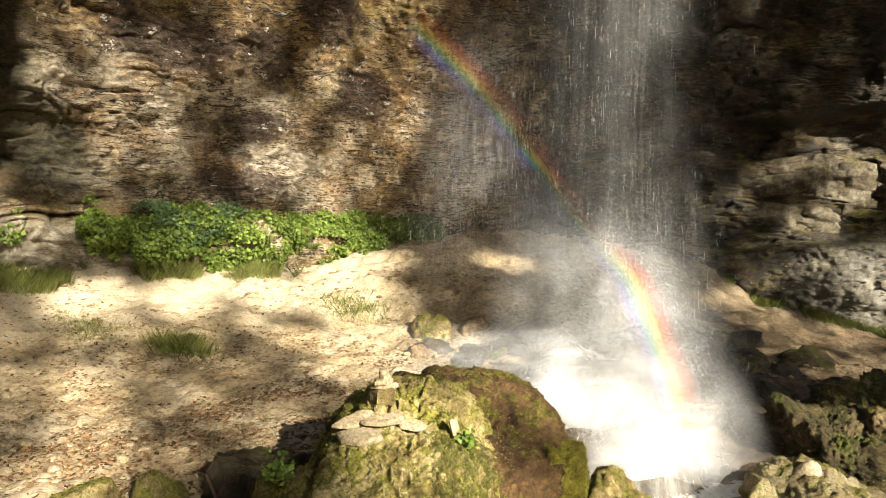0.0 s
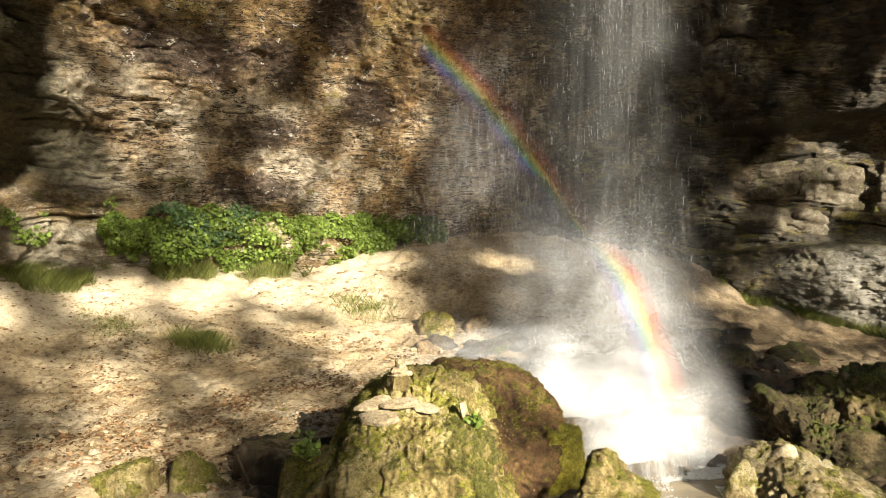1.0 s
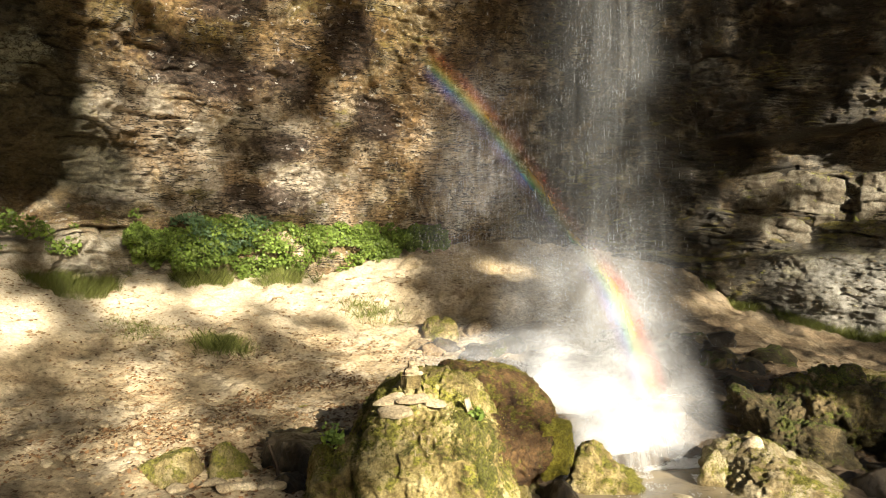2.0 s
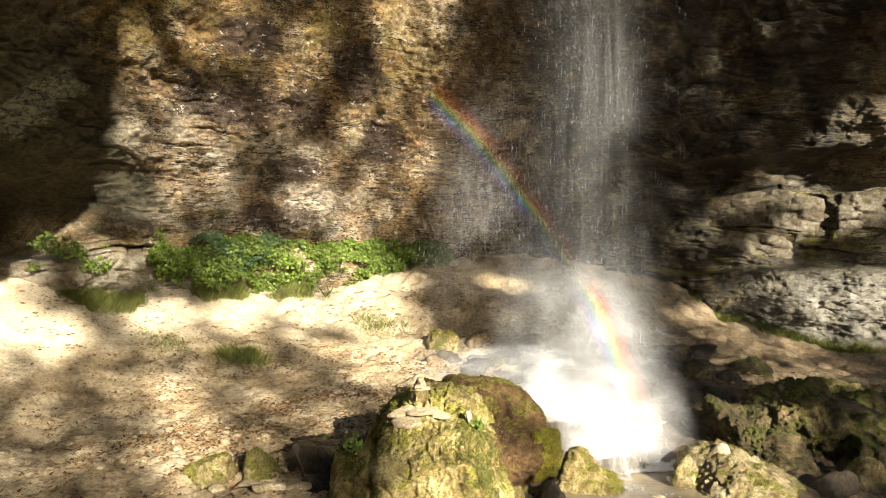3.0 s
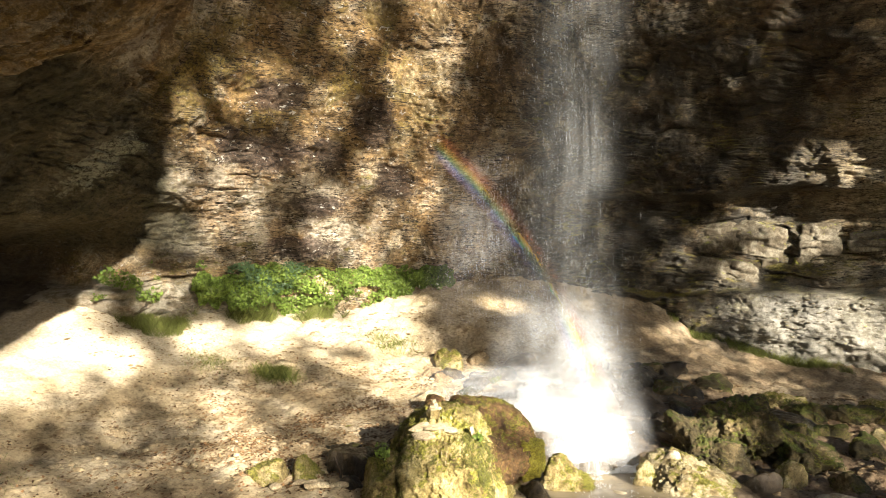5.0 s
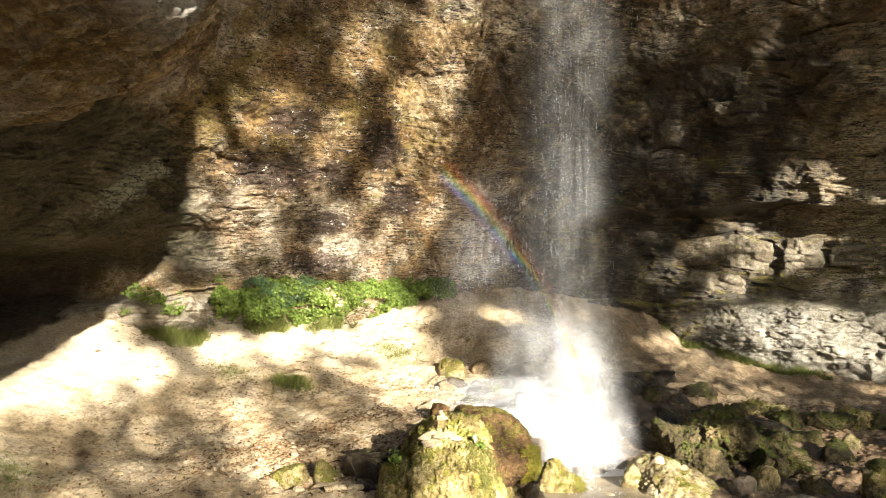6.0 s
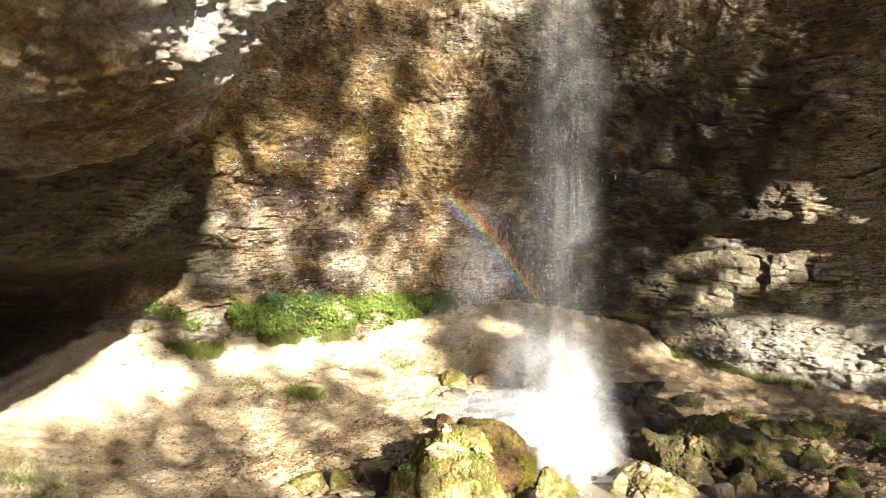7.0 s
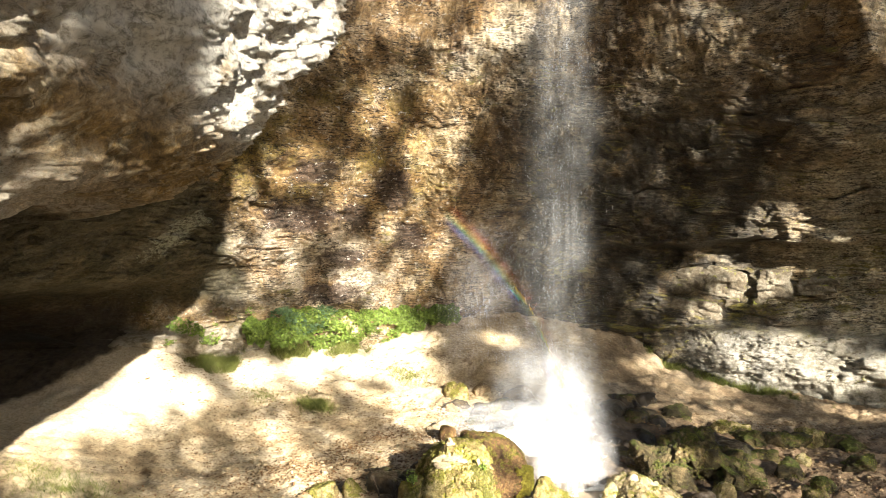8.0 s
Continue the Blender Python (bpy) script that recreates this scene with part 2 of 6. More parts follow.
    tan = n.ramp(n.noise(2.2, 9, 0.78, warp=0.5), [(0.3, (0.045, 0.031, 0.013)), (0.42, (0.19, 0.125, 0.048)), (0.5, (0.29, 0.195, 0.075)), (0.58, (0.48, 0.42, 0.31)), (0.7, (0.19, 0.145, 0.085))])
    tan = n.mix(0.9, tan, n.ramp(chips, [(0.34, (0.3, 0.26, 0.2)), (0.5, (0.9, 0.85, 0.76)), (0.64, (1.6, 1.55, 1.42))]), "MULTIPLY")
    flake = n.cells(6.5, (1, 1, 1.7), warp=0.55)
    tan = n.mix(0.6, tan, n.ramp(flake["Color"], [(0.1, (0.35, 0.31, 0.25)), (0.5, (0.95, 0.92, 0.86)), (0.9, (1.6, 1.58, 1.5))]), "MULTIPLY")
    base = n.mix(n.math("MULTIPLY", dry, 0.95), base, tan)
    # pale grey crust on the prow of the roof
    crust = n.math("MULTIPLY", n.math("MULTIPLY", n.range(x, -4.0, -3.1), n.range(y, 4.5, 2.5)), n.range(z, 5.0, 5.7))
    crust = n.math("MULTIPLY", crust, n.range(n.noise(2.0, 8, 0.7), 0.34, 0.52, 0.3, 0.95))
    base = n.mix(crust, base, n.mix(n.range(chips, 0.36, 0.56), (0.26, 0.24, 0.2), (0.68, 0.66, 0.6)))
    # black painted into the low hollow for its deep shade
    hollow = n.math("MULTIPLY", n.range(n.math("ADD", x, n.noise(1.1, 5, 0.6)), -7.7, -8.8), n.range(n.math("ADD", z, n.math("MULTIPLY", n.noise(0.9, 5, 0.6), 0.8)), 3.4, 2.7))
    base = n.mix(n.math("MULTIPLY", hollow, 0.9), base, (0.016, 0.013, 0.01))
    # pale bare rock standing out at the wall's western foot
    heel = n.math("MULTIPLY", n.math("MULTIPLY", n.range(x, -4.4, -5.4), n.range(x, -9.6, -8.6)), n.range(n.math("ADD", z, n.math("MULTIPLY", n.noise(1.3, 6, 0.65), 0.6)), 2.5, 2.1))
    base = n.mix(n.math("MULTIPLY", heel, 0.85), base, n.mix(n.range(n.noise(3.2, 8, 0.75), 0.36, 0.6), (0.22, 0.18, 0.12), (0.58, 0.53, 0.43)))
    foot = n.math("MULTIPLY", n.range(x, 6.8, 8.4), n.range(z, 2.0, 1.2))
    chalk = n.mix(n.range(n.noise(4.0, 8, 0.75), 0.38, 0.6), (0.13, 0.12, 0.09), (0.4, 0.38, 0.33))
    base = n.mix(n.math("MULTIPLY", foot, 0.8), base, chalk)
    beds = n.noise(2.4, 9, 0.74, stretch=(1.0, 1.0, 3.6), turn=(0.05, 0.04, 0), warp=0.7)
    ragged = n.noise(9.0, 8, 0.78, stretch=(1.0, 1.0, 1.8))
    grain = n.noise(45.0, 5, 0.75)
    nm = n.bump(beds, 1.0, 0.1)
    nm = n.bump(ragged, 0.9, 0.06, nm)
    nm = n.bump(grain, 0.6, 0.015, nm)
    # thin cracks along the beds
    seam = n.noise(2.2, 7, 0.62, stretch=(0.7, 0.7, 5.6), turn=(0.06, 0.05, 0), warp=0.9)
    seam = n.math("ABSOLUTE", n.math("SUBTRACT", seam, 0.5))
    bare = n.math("SUBTRACT", 1.0, n.math("MAXIMUM", n.math("MULTIPLY", foot, 0.85), n.math("MULTIPLY", n.range(x, -5.6, -7.0), 0.85)))
    open_seam = n.math("MULTIPLY", n.range(seam, 0.028, 0.012), n.math("MULTIPLY", n.range(n.noise(1.5, 4, 0.6), 0.36, 0.5), n.range(y, 7.5, 9.5)))
    open_seam = n.math("MULTIPLY", open_seam, bare)
    base = n.mix(n.math("MULTIPLY", open_seam, 0.95), base, (0.012, 0.009, 0.007))
    nm = n.bump(open_seam, -1.0, 0.05, nm)
    hair = n.noise(4.2, 7, 0.66, stretch=(0.7, 0.7, 4.0), turn=(0.07, -0.05, 0), warp=1.1)
    hair = n.range(n.math("ABSOLUTE", n.math("SUBTRACT", hair, 0.5)), 0.035, 0.008)
    hair = n.math("MULTIPLY", hair, n.range(n.noise(2.1, 5, 0.65), 0.52, 0.62))
    hair = n.math("MULTIPLY", hair, bare)
    base = n.mix(n.math("MULTIPLY", hair, 0.5), base, (0.016, 0.012, 0.009))
    nm = n.bump(hair, -0.5, 0.03, nm)
    rough = n.range(film, 0, 1, 0.88, 0.45)
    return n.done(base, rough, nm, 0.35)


def rock_material(name, stops, scale=1.6, moss=0.0, moss_colour=(0.16, 0.17, 0.03), rough=0.85, bump=0.6, spec=0.3, dark_moss=0.0):
    n = Nodes(name)
    base = n.ramp(n.noise(scale, 7, 0.65, warp=0.5), stops)
    base = n.mix(0.7, base, n.ramp(n.noise(scale * 7, 5, 0.65), [(0.3, (0.45, 0.42, 0.38)), (0.52, (0.95, 0.93, 0.9)), (0.72, (1.3, 1.28, 1.2))]), "MULTIPLY")
    base = n.mix(0.75, base, n.ramp(n.noise(38, 7, 0.78), [(0.34, (0.3, 0.27, 0.22)), (0.5, (0.95, 0.94, 0.9)), (0.66, (1.5, 1.48, 1.4))]), "MULTIPLY")
    if moss:
        f = n.math("ADD", n.noise(scale * 1.3, 9, 0.74, warp=0.4), n.math("MULTIPLY", n.up(), 0.1))
        f = n.range(f, 0.67 - 0.25 * moss, 0.73 - 0.25 * moss)
        tint = n.mix(n.range(n.noise(34, 6, 0.75), 0.36, 0.62), tuple(c * 0.45 for c in moss_colour), tuple(c * 2.1 for c in moss_colour))
        base = n.mix(n.math("MULTIPLY", f, 0.9), base, tint)
    if dark_moss:
        f = n.range(n.noise(1.7, 9, 0.76, warp=0.5), 0.62 - 0.2 * dark_moss, 0.67 - 0.2 * dark_moss)
        tint = n.mix(n.range(n.noise(46, 6, 0.75), 0.36, 0.62), (0.018, 0.02, 0.004), (0.12, 0.125, 0.022))
        base = n.mix(n.math("MULTIPLY", f, 0.88), base, tint)
    base = n.mix(0.8, base, n.ramp(n.chance(), [(0, (0.72, 0.7, 0.68)), (1, (1.25, 1.22, 1.18))]), "MULTIPLY")
    nm = n.bump(n.noise(scale * 5, 9, 0.75), bump * 1.3, 0.13 / scale)
    nm = n.bump(n.noise(scale * 30, 5, 0.75), bump, 0.02 / scale, nm)
    return n.done(base, rough, nm, spec)


def ground_material():
    n = Nodes("sandy_earth")
    base = n.ramp(n.noise(0.9, 7, 0.65, warp=0.4), [(0.3, (0.28, 0.2, 0.115)), (0.48, (0.48, 0.385, 0.245)), (0.6, (0.59, 0.5, 0.36)), (0.75, (0.42, 0.335, 0.215))])
    fine = n.ramp(n.noise(14, 6, 0.7), [(0.32, (0.35, 0.3, 0.25)), (0.5, (0.95, 0.92, 0.88)), (0.7, (1.35, 1.32, 1.25))])
    base = n.mix(0.85, base, fine, "MULTIPLY")
    litter = n.range(n.noise(2.4, 6, 0.7), 0.56, 0.66)
    base = n.mix(n.math("MULTIPLY", litter, 0.55), base, (0.14, 0.075, 0.032))
    green = n.range(n.noise(0.7, 5, 0.65), 0.6, 0.7)
    base = n.mix(n.math("MULTIPLY", green, 0.45), base, (0.15, 0.15, 0.04))
    x, y, z = n.place()
    humus = n.math("MULTIPLY", n.range(n.math("ADD", x, n.math("MULTIPLY", n.noise(1.2, 5, 0.65), 1.5)), 4.6, 6.0), n.range(n.math("ADD", y, n.noise(1.4, 5, 0.65)), 11.2, 9.8))
    soil = n.mix(n.range(n.noise(7, 7, 0.72), 0.36, 0.62), (0.12, 0.07, 0.035), (0.42, 0.28, 0.165))
    base = n.mix(n.math("MULTIPLY", humus, 0.92), base, soil)
    brown = n.math("MULTIPLY", n.range(n.math("ADD", x, n.math("MULTIPLY", n.noise(0.9, 5, 0.65), 2.0)), 4.0, 6.0), n.range(n.noise(2.0, 7, 0.7), 0.35, 0.6, 0.45, 0.8))
    base = n.mix(brown, base, n.mix(n.range(n.noise(11, 6, 0.7), 0.38, 0.6), (0.095, 0.062, 0.034), (0.25, 0.175, 0.105)))
    dx, dy = n.math("MULTIPLY", n.math("SUBTRACT", x, 2.5), 0.28), n.math("MULTIPLY", n.math("SUBTRACT", y, 7.7), 0.36)
    far = n.math("ADD", n.math("ADD", n.math("MULTIPLY", dx, dx), n.math("MULTIPLY", dy, dy)), n.math("MULTIPLY", n.math("SUBTRACT", n.noise(1.6, 6, 0.65), 0.5), 0.9))
    wet = n.range(far, 1.15, 0.75)
    base = n.mix(n.math("MULTIPLY", wet, 0.9), base, n.mix(n.range(n.noise(6, 6, 0.7), 0.36, 0.62), (0.035, 0.024, 0.016), (0.12, 0.085, 0.055)))
    # the overhang's shade on the far-left ground, painted as dark earth
    roof_shade = n.range(n.math("ADD", n.math("ADD", x, n.math("MULTIPLY", n.math("SUBTRACT", y, 8.5), -0.5)), n.math("MULTIPLY", n.noise(1.4, 6, 0.65), 0.6)), -9.1, -9.5)
    base = n.mix(n.math("MULTIPLY", roof_shade, 0.95), base, n.mix(n.range(n.noise(6, 6, 0.7), 0.36, 0.62), (0.014, 0.011, 0.008), (0.05, 0.038, 0.026)))
    # pale washed sand on the raised bank
    sand = n.math("MULTIPLY", n.range(n.math("ADD", z, n.math("MULTIPLY", n.math("SUBTRACT", n.noise(1.2, 6, 0.65), 0.5), 0.7)), 0.1, 0.5), n.math("MULTIPLY", n.range(n.math("ADD", x, n.noise(1.3, 6, 0.65)), -0.3, -1.1), n.math("SUBTRACT", 1.0, n.math("MAXIMUM", roof_shade, brown))))
    base = n.mix(n.math("MULTIPLY", sand, 0.52), base, n.mix(n.range(n.noise(18, 6, 0.7), 0.34, 0.6), (0.48, 0.39, 0.26), (0.76, 0.67, 0.51)))
    c = n.cells(24.0)
    grit = n.range(c["Distance"], 0.1, 0.5, 1.0, 0.0)
    nm = n.bump(n.noise(5, 9, 0.75), 0.8, 0.07)
    nm = n.bump(n.noise(28, 6, 0.75), 0.7, 0.02, nm)
    nm = n.bump(grit, 0.45, 0.015, nm)
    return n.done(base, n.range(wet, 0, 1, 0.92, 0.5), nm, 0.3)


def plain_material(name, colour, spread=0.35, scale=12.0, rough=0.8, spec=0.3, by_island=True, translucent=0.0):
    n = Nodes(name)
    low, high = tuple(c * (1 - spread) for c in colour), tuple(min(1, c * (1 + spread)) for c in colour)
    f = n.island() if by_island else n.noise(scale, 5, 0.6)
    base = n.mix(f, low, high)
    base = n.mix(0.35, base, n.ramp(n.noise(scale, 4, 0.6), [(0.3, (0.6, 0.6, 0.6)), (0.7, (1.2, 1.2, 1.2))]), "MULTIPLY")
    n.done(base, rough, None, spec)
    if translucent:
        t = n.add("ShaderNodeBsdfTranslucent")
        n.link(base, t.inputs[0])
        m = n.add("ShaderNodeMixShader")
        m.inputs[0].default_value = translucent
        n.link(n.bsdf.outputs[0], m.inputs[1])
        n.link(t.outputs[0], m.inputs[2])
        n.link(m.outputs[0], n.t.nodes["Material Output"].inputs[0])
    return n.mat


def veil_material(name, strength, across=(0.0, 1.0), streak=(60.0, 1.2), floor=0.25, colour=(0.88, 0.9, 0.9), ends=0.12, passing=0.5):
    """Sheet of fine falling water: white where drops are dense, clear between, thinning out to every edge."""
    n = Nodes(name)
    uv = n.add("ShaderNodeUVMap")
    s = n.add("ShaderNodeSeparateXYZ")
    n.link(uv.outputs[0], s.inputs[0])
    u, v = s.outputs[0], s.outputs[1]
    m = n.add("ShaderNodeMapping")
    m.inputs["Scale"].default_value = (streak[0], streak[1], 1)
    n.link(uv.outputs[0], m.inputs["Vector"])
    t = n.add("ShaderNodeTexNoise")
    t.inputs["Scale"].default_value, t.inputs["Detail"].default_value, t.inputs["Roughness"].default_value = 1.0, 6, 0.65
    n.link(m.outputs[0], t.inputs["Vector"])
    dense = n.range(t.outputs["Fac"], 0.36, 0.68, floor, 1.0)
    edge = n.math("MULTIPLY", n.range(u, 0.0, 0.4), n.range(u, 1.0, 0.6))
    edge = n.math("MULTIPLY", edge, n.math("MULTIPLY", n.range(v, 0.0, ends), n.range(v, 1.0, 1.0 - ends)))
    f = n.math("MULTIPLY", n.math("MULTIPLY", dense, edge), strength)
    d, b, w = n.add("ShaderNodeBsdfDiffuse"), n.add("ShaderNodeBsdfTranslucent"), n.add("ShaderNodeMixShader")
    for k in (d, b):
        if isinstance(colour, list):
            n.link(n.ramp(u, colour), k.inputs[0])
        else:
            k.inputs[0].default_value = (*colour, 1)
    w.inputs[0].default_value = passing
    n.link(d.outputs[0], w.inputs[1])
    n.link(b.outputs[0], w.inputs[2])
    clear, out = n.add("ShaderNodeBsdfTransparent"), n.add("ShaderNodeMixShader")
    n.link(f, out.inputs[0])
    n.link(clear.outputs[0], out.inputs[1])
    n.link(w.outputs[0], out.inputs[2])
    n.link(out.outputs[0], n.t.nodes["Material Output"].inputs[0])
    return n.mat


def water_drop_material(name, colour=(0.9, 0.92, 0.94)):
    n = Nodes(name)
    d, t, m = n.add("ShaderNodeBsdfDiffuse"), n.add("ShaderNodeBsdfTranslucent"), n.add("ShaderNodeMixShader")
    for b in (d, t):
        b.inputs[0].default_value = (*colour, 1)
    m.inputs[0].default_value = 0.45
    n.link(d.outputs[0], m.inputs[1])
    n.link(t.outputs[0], m.inputs[2])
    n.link(m.outputs[0], n.t.nodes["Material Output"].inputs[0])
    return n.mat


def pool_material():
    n = Nodes("shallow_pool_water")
    base = n.mix(n.noise(1.5, 5, 0.6), (0.16, 0.125, 0.075), (0.3, 0.25, 0.17))
    nm = n.bump(n.noise(9, 4, 0.55, stretch=(1, 2, 1)), 0.25, 0.05)
    n.bsdf.inputs["IOR"].default_value = 1.33
    return n.done(base, 0.08, nm, 0.5)


CLIFF = cliff_material()
EARTH = ground_material()
TUFA = rock_material("mossy_tufa", [(0.3, (0.07, 0.05, 0.02)), (0.44, (0.26, 0.2, 0.085)), (0.55, (0.47, 0.39, 0.19)), (0.66, (0.57, 0.49, 0.29)), (0.8, (0.22, 0.17, 0.07))], 2.6, moss=0.48, moss_colour=(0.13, 0.125, 0.02), bump=1.0)
TUFA_BIG = rock_material("boulder_tufa", [(0.3, (0.09, 0.065, 0.025)), (0.44, (0.31, 0.25, 0.105)), (0.55, (0.52, 0.44, 0.22)), (0.66, (0.63, 0.56, 0.34)), (0.8, (0.26, 0.2, 0.085))], 2.6, moss=0.46, moss_colour=(0.16, 0.155, 0.024), bump=1.0, dark_moss=0.5)
TUFA_PALE = rock_material("pale_craggy_tufa", [(0.3, (0.1, 0.075, 0.035)), (0.44, (0.28, 0.22, 0.11)), (0.56, (0.46, 0.4, 0.26)), (0.68, (0.55, 0.49, 0.36)), (0.82, (0.22, 0.17, 0.08))], 2.6, moss=0.3, moss_colour=(0.13, 0.125, 0.02), bump=0.9)
TUFA_DARK = rock_material("brown_tufa", [(0.3, (0.03, 0.017, 0.009)), (0.46, (0.11, 0.062, 0.028)), (0.6, (0.25, 0.155, 0.07)), (0.72, (0.34, 0.25, 0.12)), (0.85, (0.09, 0.056, 0.028))], 2.6, bump=1.1, moss=0.4, moss_colour=(0.12, 0.11, 0.017), dark_moss=0.3)
MOSS_BRIGHT = rock_material("bright_moss", [(0.3, (0.13, 0.12, 0.015)), (0.5, (0.3, 0.27, 0.035)), (0.7, (0.44, 0.4, 0.075))], 3.0, moss=0.45, moss_colour=(0.22, 0.205, 0.025), bump=1.0)
MOSSY = rock_material("moss_covered_rock", [(0.3, (0.025, 0.02, 0.01)), (0.48, (0.08, 0.065, 0.03)), (0.6, (0.22, 0.17, 0.09)), (0.76, (0.4, 0.33, 0.22))], 2.0, bump=0.9, moss=0.42, moss_colour=(0.06, 0.07, 0.012))
SPLIT = rock_material("split_flat_limestone", [(0.3, (0.28, 0.22, 0.14)), (0.5, (0.4, 0.335, 0.23)), (0.7, (0.5, 0.43, 0.32))], 6.0, bump=0.5)
PALE = rock_material("pale_limestone", [(0.3, (0.32, 0.26, 0.17)), (0.5, (0.46, 0.4, 0.29)), (0.7, (0.58, 0.52, 0.41))], 3.0)
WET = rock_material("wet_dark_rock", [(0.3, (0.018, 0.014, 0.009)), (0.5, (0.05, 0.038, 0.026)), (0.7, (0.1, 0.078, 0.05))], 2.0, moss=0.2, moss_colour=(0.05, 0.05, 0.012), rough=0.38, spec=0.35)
BLOCK = rock_material("grey_limestone_block", [(0.3, (0.06, 0.05, 0.036)), (0.46, (0.13, 0.11, 0.08)), (0.58, (0.27, 0.25, 0.205)), (0.7, (0.13, 0.11, 0.08)), (0.85, (0.08, 0.065, 0.045))], 2.4, moss=0.24, bump=1.0)
GRIT = rock_material("brown_grit", [(0.3, (0.13, 0.085, 0.045)), (0.5, (0.3, 0.22, 0.13)), (0.7, (0.45, 0.36, 0.24))], 4.0)
RUBBLE = rock_material("rubble_stone", [(0.3, (0.24, 0.18, 0.11)), (0.5, (0.45, 0.37, 0.25)), (0.7, (0.62, 0.54, 0.4))], 4.0)
LEAF = plain_material("bramble_leaf", (0.17, 0.24, 0.045), 0.5, 6.0, 0.55, 0.4, True, 0.35)
LEAF_BLUE = plain_material("blue_green_leaf", (0.09, 0.15, 0.065), 0.4, 6.0, 0.5, 0.4, True, 0.3)
GRASS = plain_material("grass_blade", (0.2, 0.22, 0.06), 0.6, 6.0, 0.7, 0.3, True, 0.3)
LITTER = plain_material("dead_leaf", (0.19, 0.105, 0.048), 0.75, 9.0, 0.8, 0.3, True, 0.1)
CANOPY = plain_material("tree_leaf", (0.06, 0.10, 0.02), 0.4, 3.0, 0.6, 0.3, True, 0.25)
BARK = rock_material("tree_bark", [(0.3, (0.05, 0.035, 0.022)), (0.55, (0.11, 0.08, 0.05)), (0.8, (0.17, 0.13, 0.09))], 3.0)
TWIG = plain_material("dark_twig", (0.05, 0.032, 0.02), 0.3, 20, 0.8, 0.3, False)
DROPS = water_drop_material("falling_water")
FOAM = water_drop_material("white_foam", (0.96, 0.96, 0.95))
POOL = pool_material()
VEIL = veil_material("falling_water_sheet", 0.1, streak=(120.0, 1.6), floor=0.2, ends=0.1)
VEIL_THIN = veil_material("thin_falling_sheet", 0.07, streak=(120.0, 2.5), floor=0.35, ends=0.25)
VEIL_HAZE = veil_material("drip_haze", 0.15, streak=(130.0, 3.0), floor=0.25, ends=0.45, colour=(0.88, 0.88, 0.93))
MIST = veil_material("drifting_mist", 0.36, passing=0.2, streak=(3.0, 3.0), floor=0.35, ends=0.5, colour=(0.9, 0.93, 0.98))
CLOUD = veil_material("dense_spray", 0.68, streak=(2.5, 2.5), floor=0.55, passing=0.15, ends=0.5, colour=(0.94, 0.95, 0.97))
BELL = veil_material("sliding_white_water", 0.42, streak=(16.0, 1.6), floor=0.2, ends=0.2)

# ---- plan: grotto wall as distance from a middle axis, by bearing and height ----
AXIS = (1.0, 4.0)
BEARINGS = [-165, -140, -115, -95, -75, -55, -38, -20, 0, 18, 36, 56]
HEIGHTS = [0, 1.5, 3, 4.5, 6, 7.5, 9.5, 12]
REACH = [
    [17.5, 16.7, 16.4, 16.5, 16.6, 12.2, 11.1, 11.2, 11.8, 12.5, 12.4, 14.0],
    [16.5, 15.6, 15.1, 15.4, 16.4, 10.6, 10.7, 10.7, 12.0, 12.2, 12.9, 14.7],
    [14.5, 11.5, 11.0, 10.6, 11.4, 10.5, 10.5, 10.6, 11.6, 11.8, 13.5, 15.2],
    [12.0, 8.0, 8.4, 8.6, 9.3, 9.6, 9.5, 9.9, 10.6, 11.4, 12.5, 14.2],
    [10.8, 6.0, 4.9, 5.6, 7.0, 8.5, 9.0, 8.5, 9.1, 10.3, 11.6, 13.0],
    [10.4, 4.8, 3.75, 4.25, 5.6, 6.9, 8.1, 8.1, 8.3, 9.5, 10.2, 11.7],
    [10.4, 4.8, 3.75, 4.4, 6.0, 6.8, 7.4, 7.6, 8.0, 8.8, 8.9, 9.9],
    [10.6, 5.0, 3.75, 4.8, 6.3, 6.8, 7.0, 6.8, 6.6, 7.3, 7.7, 8.4],
]
GROUND_X = [-12, -8.5, -5.5, -3, -1, 1, 3, 5, 8, 12]
GROUND_Y = [-8, 0, 4, 6, 8, 10, 12, 14, 16.5]
GROUND_Z = [
    [0.36, -0.14, -0.62, -0.95, -1.14, -1.23, -1.23, -1.18, -1.07, -0.97],
    [0.53, -0.11, -0.72, -0.93, -0.95, -0.98, -1.02, -1.02, -0.92, -0.80],
    [0.70, 0.16, -0.60, -0.72, -0.72, -0.87, -1.02, -0.97, -0.72, -0.50],
    [0.75, 0.20, -0.62, -0.56, -0.60, -0.80, -1.00, -0.94, -0.74, -0.50],
    [0.95, 0.6, -0.3, -0.43, -0.42, -0.42, -0.52, -0.74, -0.85, -0.66],
    [1.75, 1.5, 0.32, -0.08, -0.24, -0.18, -0.13, -0.35, -0.74, -0.68],
    [2.2, 1.95, 1.0, 0.46, 0.20, 0.24, 0.21, -0.02, -0.5, -0.62],
    [2.38, 2.08, 1.66, 1.23, 1.27, 1.10, 0.92, 0.58, 0.0, -0.5],
    [2.96, 2.71, 2.39, 2.07, 1.98, 2.0, 2.1, 1.85, 0.7, 0.1],
]


def reach(bearing, z):
    return table_at(BEARINGS, HEIGHTS, REACH, bearing, z)


def polar(bearing, r):
    a = np.radians(bearing)
    return AXIS[0] + r * np.sin(a), AXIS[1] + r * np.cos(a)


